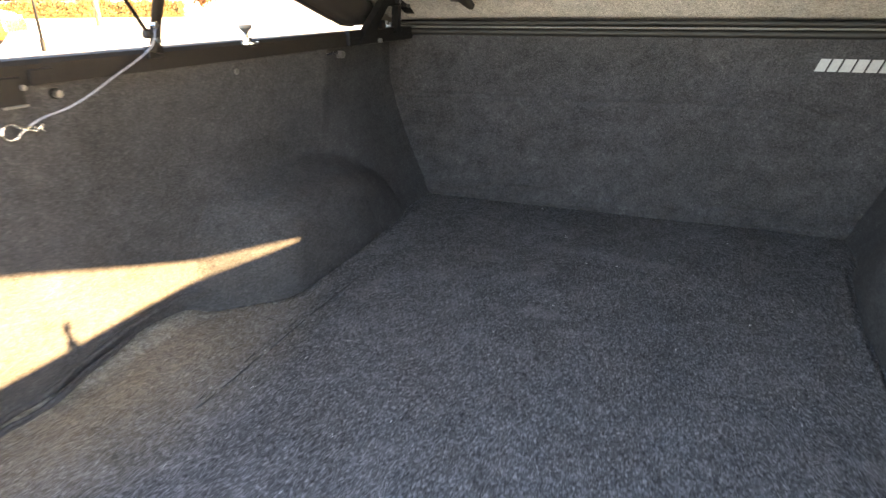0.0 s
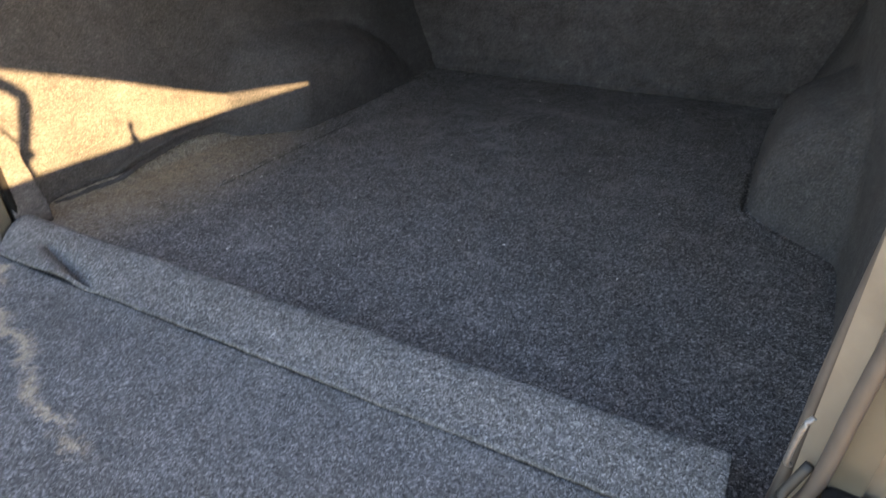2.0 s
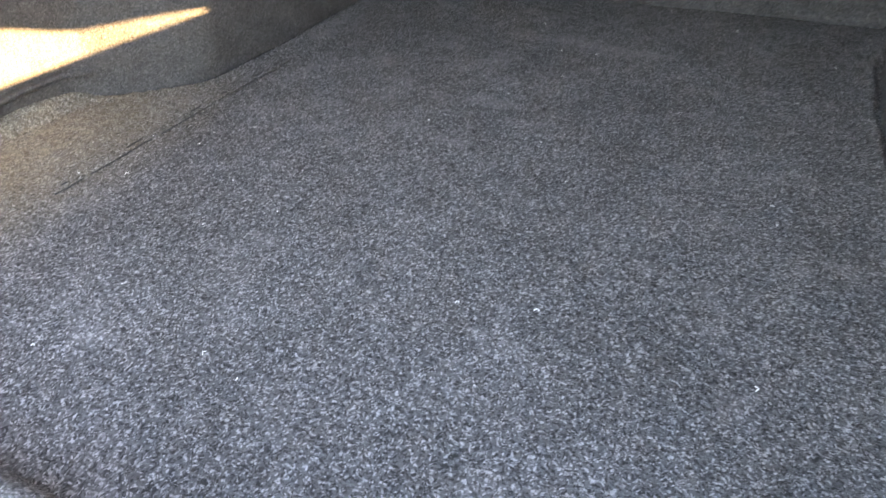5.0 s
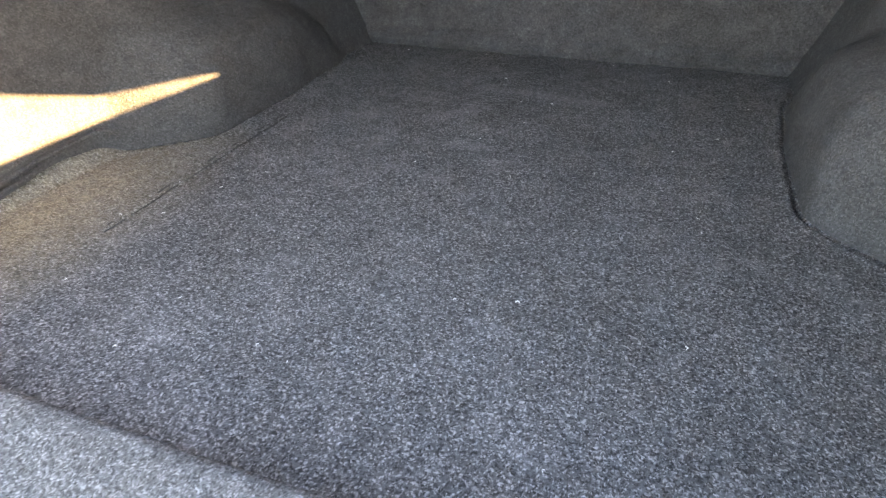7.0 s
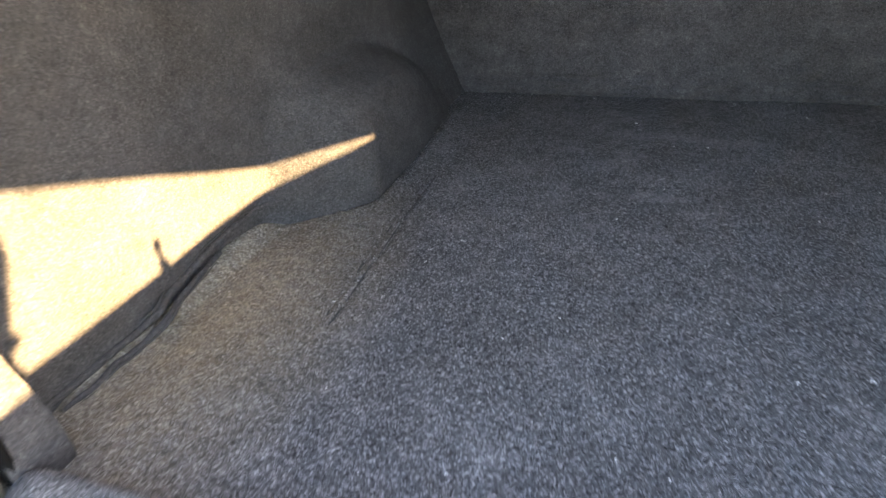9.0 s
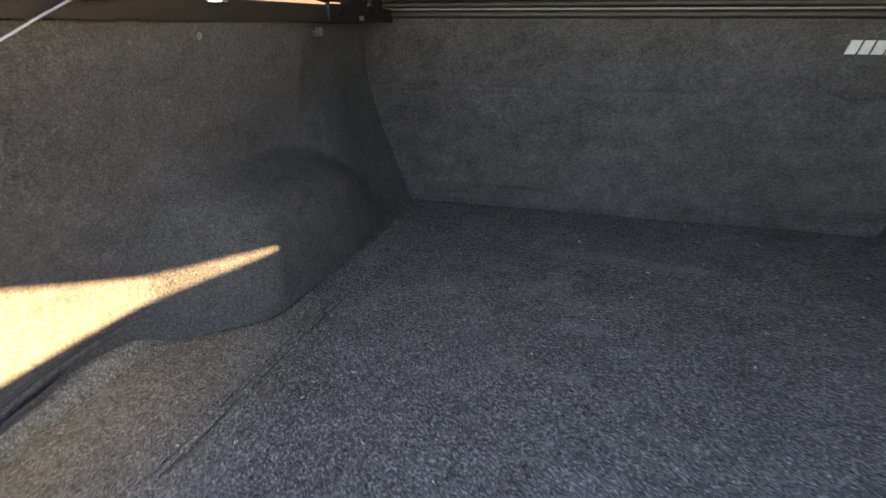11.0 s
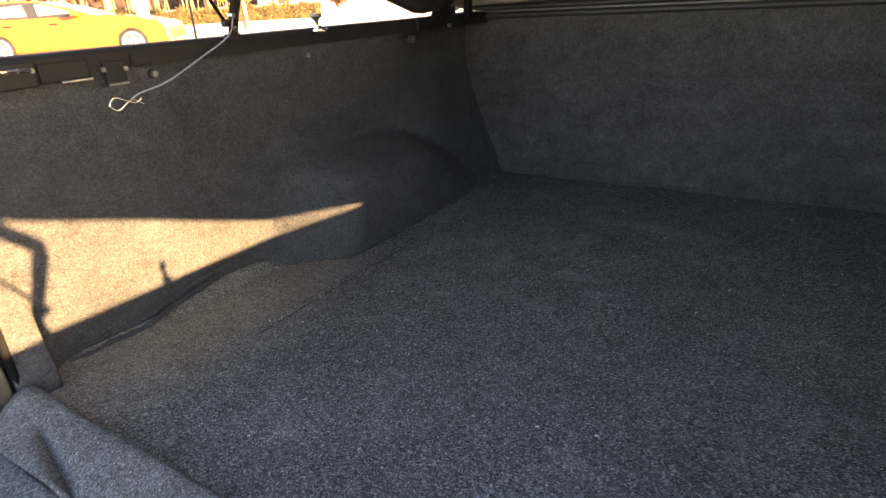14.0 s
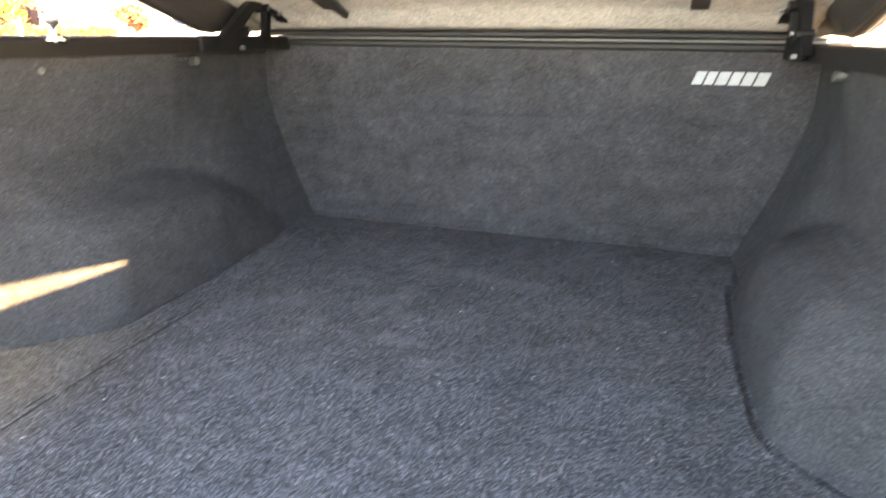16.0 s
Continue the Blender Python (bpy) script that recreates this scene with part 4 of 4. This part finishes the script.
ROOF = plain("dark_roof_shingle", (0.10, 0.09, 0.085), 0.9, vary=0.25, scale=10)
LINE = plain("white_road_paint", (0.75, 0.75, 0.73), 0.8, vary=0.12, scale=18)
ORANGE = plain("orange_car_paint", (0.43, 0.092, 0.006), 0.28, vary=0.05, scale=8, coat=0.8)
BLUE = plain("dark_blue_car_paint", (0.03, 0.06, 0.16), 0.28, vary=0.05, scale=8, coat=0.8)
RED = plain("red_car_paint", (0.42, 0.03, 0.03), 0.28, vary=0.05, scale=8, coat=0.8)


def build_car(paint, m, label):
    """An estate car: x ahead, z up from the road, wheelbase 2.7 m."""
    car = empty("parked_car", (0, 0, 0), label, "car", "cars in the car park")
    L = 1.12
    low = [(-2.15, 0.30), (-2.22, 0.55), (-2.18, 0.84), (-2.05, 0.97), (-1.2, 1.00), (0.95, 0.98), (1.55, 0.90), (1.92, 0.80), (2.08, 0.64), (2.11, 0.40), (2.00, 0.24), (-1.9, 0.22)]
    bm = bmesh.new()
    rows = []
    for w, inset in ((-0.90, 0.06), (-0.87, 0.0), (0.87, 0.0), (0.90, 0.06)):
        rows.append([bm.verts.new((L * x * (1 - inset * 0.3), w, 0.62 + (z - 0.62) * (1 - inset * 2.2))) for x, z in low])
    n = len(low)
    for a, b in zip(rows, rows[1:]):
        for k in range(n):
            bm.faces.new((a[k], a[(k + 1) % n], b[(k + 1) % n], b[k]))
    bm.faces.new(rows[0][::-1])
    bm.faces.new(rows[-1])
    part("body", bm, paint, car)
    cab = [(-2.02, 0.97), (-1.88, 1.24), (-1.62, 1.34), (-1.2, 1.385), (-0.80, 1.395), (-0.45, 1.365), (-0.10, 1.26), (0.68, 0.97)]
    bm = bmesh.new()
    a = [bm.verts.new((L * x, -0.84 + 0.30 * (z - 0.97), z)) for x, z in cab]
    b = [bm.verts.new((L * x, 0.84 - 0.30 * (z - 0.97), z)) for x, z in cab]
    for k in range(len(cab)):
        k2 = (k + 1) % len(cab)
        bm.faces.new((a[k], a[k2], b[k2], b[k]))
    bm.faces.new(a[::-1])
    bm.faces.new(b)
    part("cabin", bm, paint, car)
    for side in (-1, 1):
        for win in ([(-1.80, 1.03), (-1.72, 1.20), (-1.40, 1.30), (-1.35, 1.02)], [(-1.23, 1.02), (-1.20, 1.33), (-0.76, 1.38), (-0.68, 1.02)], [(-0.46, 1.02), (-0.52, 1.37), (-0.34, 1.35), (-0.08, 1.25), (0.24, 1.05)]):
            bm = bmesh.new()
            q = [bm.verts.new((L * x, side * (0.84 - 0.30 * (z - 0.97) + 0.010), z)) for x, z in [(u * 0.985 - 0.01, 1.035 + (w - 1.0) * 0.72) for u, w in win]]
            bm.faces.new(q if side < 0 else q[::-1])
            thick(part("side_window", bm, GLASS, car, "dark side window"), 0.006)
        bm = bmesh.new()
        q = [bm.verts.new((L * x, side * (0.84 - 0.30 * (z - 0.97) + 0.002), z)) for x, z in ((-1.93, 1.00), (-1.82, 1.22), (-1.56, 1.31), (-1.2, 1.355), (-0.80, 1.365), (-0.46, 1.335), (-0.13, 1.235), (0.46, 1.00))]
        bm.faces.new(q if side < 0 else q[::-1])
        thick(part("window_surround", bm, TRIM, car, "dark window surround"), 0.006)
        for x in (-1.22, -0.20):
            part("door_handle", boxed(x - 0.09, x + 0.09, *sorted((side * 0.885, side * 0.91)), 0.83, 0.86, bevel=0.006), BLACK, car)
        part("mirror", boxed(0.24, 0.42, *sorted((side * 0.84, side * 1.02)), 0.99, 1.11, bevel=0.03), paint, car)
        part("headlamp", boxed(1.98, 2.30, *sorted((side * 0.62, side * 0.875)), 0.60, 0.74, bevel=0.03), RIM, car)
        part("rear_lamp", boxed(-2.49, -2.32, *sorted((side * 0.62, side * 0.875)), 0.68, 0.86, bevel=0.02), TAIL_RED, car)
        for x in (-1.36 * L, 1.34 * L):
            wheel = part("wheel", cylinder(bmesh.new(), (x, side * 0.68, 0.33), (x, side * 0.915, 0.33), 0.318, sides=28), WHEEL_TYRE, car)
            part("wheel_arch", cylinder(bmesh.new(), (x, side * 0.70, 0.34), (x, side * 0.908, 0.335), 0.334, sides=28), BLACK, car)
            part("rim", cylinder(bmesh.new(), (x, side * 0.90, 0.33), (x, side * 0.921, 0.33), 0.250, sides=28), DULL, wheel)
            for k in range(5):
                a5 = math.tau * k / 5 + 0.3
                c5, s5 = math.cos(a5), math.sin(a5)
                part("spoke", tube(bmesh.new(), [(x + 0.03 * c5, side * 0.925, 0.33 + 0.03 * s5), (x + 0.235 * c5, side * 0.925, 0.33 + 0.235 * s5)], [0.045, 0.032], 8, flat=((0, 1, 0), 0.010)), RIM, wheel)
            part("rim_ring", tube(bmesh.new(), [(x + 0.24 * math.cos(q), side * 0.924, 0.33 + 0.24 * math.sin(q)) for q in [math.tau * i / 28 for i in range(29)]], 0.018, 6), RIM, wheel)
    bm = bmesh.new()
    q = [bm.verts.new(v) for v in ((0.72, -0.80, 0.985), (0.72, 0.80, 0.985), (-0.08, 0.75, 1.25), (-0.08, -0.75, 1.25))]
    bm.faces.new(q)
    for v in q:
        v.co += Vector((0.012, 0, 0.012))
    thick(part("windscreen", bm, GLASS, car, "dark windscreen"), 0.006)
    car.matrix_world = m
    return car


def bearing(az, dist):
    a = radians(az)
    return (0.5 - dist * math.sin(a), -0.4 + dist * math.cos(a))


def on_ground(x, y, turn=0.0):
    return pose(x, y, ground_z(x, y), 0, 0, turn)


build_car(ORANGE, on_ground(-16.25, 8.30, 42), "bright orange estate car parked on pale asphalt")
build_car(BLUE, on_ground(*bearing(36.7, 47), 20), "dark blue car parked across the car park")
build_car(RED, on_ground(*bearing(39.6, 53), 20), "red car parked across the car park")


def build_pole(az, dist, radius, height, mat, label):
    x, y = bearing(az, dist)
    p = empty("pole", (x, y, ground_z(x, y)), label, "pole", "poles by the road")
    part("shaft", cylinder(bmesh.new(), (0, 0, 0), (0, 0, height), radius, radius * 0.8, 14), mat, p, "", True)
    part("cap", cylinder(bmesh.new(), (0, 0, height), (0, 0, height + 0.12), radius * 1.3, radius * 0.9, 14), mat, p)
    part("footing", cylinder(bmesh.new(), (0, 0, -0.1), (0, 0, 0.25), radius * 1.7, radius * 1.6, 14), mat, p)


build_pole(57.9, 19.0, 0.17, 8.5, PALE_POLE, "thick white painted pole beside the car park")
build_pole(54.3, 17.0, 0.03, 2.4, BLACK, "thin dark marker pole beside the car park")
build_pole(47.6, 34.0, 0.09, 2.4, PALE_POLE, "white post by the far hedge")
build_pole(45.0, 38.0, 0.20, 2.2, PALE_POLE, "white gate post by the far hedge")


def build_tree(az, dist, height, spread_m, leaf, label, seed, leaves=900, trunk_mat=BARK, low=0.25, leaf_size=0.14):
    rnd = random.Random(seed)
    x, y = bearing(az, dist)
    t = empty("tree", (x, y, ground_z(x, y)), label, "tree")
    bm = bmesh.new()
    sway = [(0, 0, -0.2)]
    for i in range(1, 7):
        sway.append((rnd.uniform(-0.03, 0.03) * height * i / 6, rnd.uniform(-0.03, 0.03) * height * i / 6, height * i / 6))
    r0 = height * 0.018
    tube(bm, sway, [r0 * (1 - 0.13 * i) for i in range(7)], 8)
    tips = []
    for i in range(14):
        f = rnd.uniform(low, 0.95)
        k = min(5, int(f * 6))
        a, b = Vector(sway[k]), Vector(sway[k + 1])
        p = a.lerp(b, f * 6 - k)
        ang, ln = rnd.uniform(0, math.tau), spread_m * (1.05 - f) * rnd.uniform(0.7, 1.1) + 0.3
        end = p + Vector((math.cos(ang) * ln, math.sin(ang) * ln, ln * rnd.uniform(0.5, 1.1)))
        mid = p.lerp(end, 0.5) + Vector((0, 0, ln * 0.08))
        tube(bm, [p, mid, end], [r0 * 0.4, r0 * 0.25, r0 * 0.1], 6)
        tips += [mid, end, p.lerp(end, 0.75)]
        for _ in range(3):
            e2 = mid.lerp(end, rnd.random()) + Vector((rnd.uniform(-1, 1), rnd.uniform(-1, 1), rnd.uniform(0.2, 1.2))) * ln * 0.35
            tube(bm, [mid.lerp(end, 0.3), e2], [r0 * 0.15, r0 * 0.06], 5)
            tips.append(e2)
    part("trunk", bm, trunk_mat, t, "", True)
    if leaf is not None:
        vs, fs = [], []
        for _ in range(leaves):
            c = rnd.choice(tips) + Vector((rnd.gauss(0, 1), rnd.gauss(0, 1), rnd.gauss(0, 1))) * spread_m * 0.16
            u = Vector((rnd.uniform(-1, 1), rnd.uniform(-1, 1), rnd.uniform(-1, 1))).normalized()
            w = u.orthogonal().normalized()
            s2 = leaf_size * rnd.uniform(0.6, 1.3)
            k = len(vs)
            vs += [c - u * s2, c + w * s2 * 0.6, c + u * s2, c - w * s2 * 0.6]
            fs.append((k, k + 1, k + 2, k + 3))
        part("crown", mesh_from("crown", vs, fs), leaf, t)


build_tree(50.2, 26.0, 5.6, 1.35, GOLD, "golden-leaved autumn tree beyond the car park", 3, 4200, low=0.03)
build_tree(46.6, 39.0, 6.0, 2.0, OLIVE, "yellowing tree by the far hedge", 8, 1600, low=0.08)
build_tree(43.0, 38.0, 1.0, 0.62, RUSSET, "low russet bush by the far car park", 9, 1500, low=0.05)
for i in range(12):
    rr = random.Random(100 + i)
    build_tree(51 + i * 1.8 + rr.uniform(-0.5, 0.5), rr.uniform(34, 52), rr.uniform(9, 14), 2.6, BRICK_RED if i % 3 == 1 else None, "bare pale-trunked tree at the edge of the wood", 40 + i, 260, leaf_size=0.3)


def build_thicket():
    """Slender bare stems with side twigs in front of the far wood."""
    rnd = random.Random(77)
    vs, fs = [], []

    def stem(a, b, r0, r1):
        n = Vector((b[1] - a[1], a[0] - b[0], 0)) + Vector((0.3, 0.5, 0))
        n.normalize()
        m = n.cross(Vector(b) - Vector(a)).normalized()
        k = len(vs)
        for p, r in ((a, r0), (b, r1)):
            for q in range(3):
                c, w = math.cos(q * math.tau / 3), math.sin(q * math.tau / 3)
                vs.append(Vector(p) + n * r * c + m * r * w)
        for q in range(3):
            fs.append((k + q, k + (q + 1) % 3, k + 3 + (q + 1) % 3, k + 3 + q))

    for i in range(120):
        x, y = bearing(rnd.uniform(50, 84), rnd.uniform(36, 60))
        z, h = ground_z(x, y) - 0.1, rnd.uniform(3.0, 10.0)
        lean = (rnd.uniform(-0.12, 0.12) * h, rnd.uniform(-0.12, 0.12) * h)
        r = 0.010 * h * rnd.uniform(0.4, 1.0)
        top = (x + lean[0], y + lean[1], z + h)
        stem((x, y, z), top, r, r * 0.3)
        for k in range(5):
            f = rnd.uniform(0.25, 0.95)
            p = (x + lean[0] * f, y + lean[1] * f, z + h * f)
            ln = h * rnd.uniform(0.10, 0.25)
            stem(p, (p[0] + rnd.uniform(-1, 1) * ln, p[1] + rnd.uniform(-1, 1) * ln, p[2] + ln * rnd.uniform(0.5, 1.4)), r * 0.4, r * 0.12)
    tagged(part("thicket", mesh_from("thicket", vs, fs), BARK, None), "bare golden-brown thicket beyond the car park", "thicket", kind="stuff")


build_thicket()


def build_bank(name, az0, az1, dist, height, depth, mat, label, category, leaves=0, leaf_size=0.1, seed=1):
    """An uneven leafy hedge or bank along a bearing."""
    rnd = random.Random(seed)
    n = 40
    vs, fs = [], []
    for i in range(n + 1):
        x, y = bearing(az0 + (az1 - az0) * i / n, dist)
        ux, uy = bearing(az0 + (az1 - az0) * i / n, dist + depth)
        h = height * (0.75 + 0.4 * noise.noise((i * 0.45, seed, 0)) + 0.15 * rnd.random())
        z = ground_z(x, y)
        vs += [(x, y, z - 0.1), (x + (ux - x) * 0.15, y + (uy - y) * 0.15, z + h * 0.7), (x + (ux - x) * 0.5, y + (uy - y) * 0.5, z + h), (ux, uy, z + h * 0.6), (ux, uy, z - 0.1)]
    for i in range(n):
        for k in range(4):
            a = i * 5 + k
            fs.append((a, a + 5, a + 6, a + 1))
    for _ in range(leaves):
        i, k, u, w = rnd.randrange(n), rnd.randrange(3), rnd.random(), rnd.random()
        a, b, c, d = (Vector(vs[q]) for q in (i * 5 + k, i * 5 + 5 + k, i * 5 + 6 + k, i * 5 + 1 + k))
        p = a.lerp(b, u).lerp(d.lerp(c, u), w) + Vector((rnd.gauss(0, 1), rnd.gauss(0, 1), rnd.gauss(0.6, 1))) * leaf_size
        e = Vector((rnd.uniform(-1, 1), rnd.uniform(-1, 1), rnd.uniform(-1, 1))).normalized()
        f = e.orthogonal().normalized() * leaf_size * rnd.uniform(0.3, 0.6)
        e *= leaf_size * rnd.uniform(0.6, 1.2)
        q = len(vs)
        vs += [tuple(p - e), tuple(p + f), tuple(p + e), tuple(p - f)]
        fs.append((q, q + 1, q + 2, q + 3))
    ob = part(name, mesh_from(name, vs, fs, True), mat, None)
    tagged(ob, label, category, kind="structure")


build_bank("clipped_hedge", 44, 60, 30, 0.62, 1.6, DRY, "dry golden-brown hedge behind the car park", "hedge", leaves=9000, leaf_size=0.07, seed=2)
build_bank("wooded_bank", 49, 86, 58, 8.5, 16.0, BRICK_RED, "russet leaf-strewn bank below the wood", "bank", leaves=9000, leaf_size=0.32, seed=5)
build_bank("far_wood", 20, 110, 120, 6.0, 10.0, BRICK_RED, "bare brown wood in the distance", "wood", seed=7)


def build_house(az, dist, w, h, label):
    x, y = bearing(az, dist)
    hs = empty("house", (x, y, ground_z(x, y)), label, "house")
    hs.rotation_euler = (0, 0, radians(az))
    part("wall", boxed(-w / 2, w / 2, 0, 6, -0.2, h, bevel=0.02), WALLS, hs)
    bm = prism(bmesh.new(), [(-0.4, h), (6.4, h), (3, h + 2.0)], "x", -w / 2 - 0.4, w / 2 + 0.4)
    part("roof", bm, ROOF, hs)
    for i in range(4):
        cx = -w / 2 + w * (i + 0.5) / 4
        win = part("window", boxed(cx - 0.6, cx + 0.6, -0.06, 0.03, 0.9, 2.1, bevel=0.01), PALE_POLE, hs)
        part("pane", boxed(cx - 0.5, cx + 0.5, -0.075, -0.062, 1.0, 2.0), GLASS, win)


build_house(53.0, 62, 11, 2.7, "low pale house behind the trees")
build_house(42.6, 50, 7, 2.6, "small pale house by the far hedge")

# painted bay line on the asphalt
for az, d in ((52.0, 15.5), (49.5, 17.5)):
    x, y = bearing(az, d)
    bm = bmesh.new()
    nn = 24
    us = [Vector((x, y, 0)) + Vector((0.75, 0.66, 0)) * (4.5 * i / nn) for i in range(nn + 1)]
    vv = [bm.verts.new((p.x + o * 0.05, p.y - o * 0.06, ground_z(p.x, p.y) + 0.012)) for p in us for o in (-1, 1)]
    for i in range(nn):
        bm.faces.new((vv[2 * i], vv[2 * i + 1], vv[2 * i + 3], vv[2 * i + 2]))
    tagged(part("bay_line", bm, LINE, None), "white painted bay line on asphalt", "road marking", kind="structure")
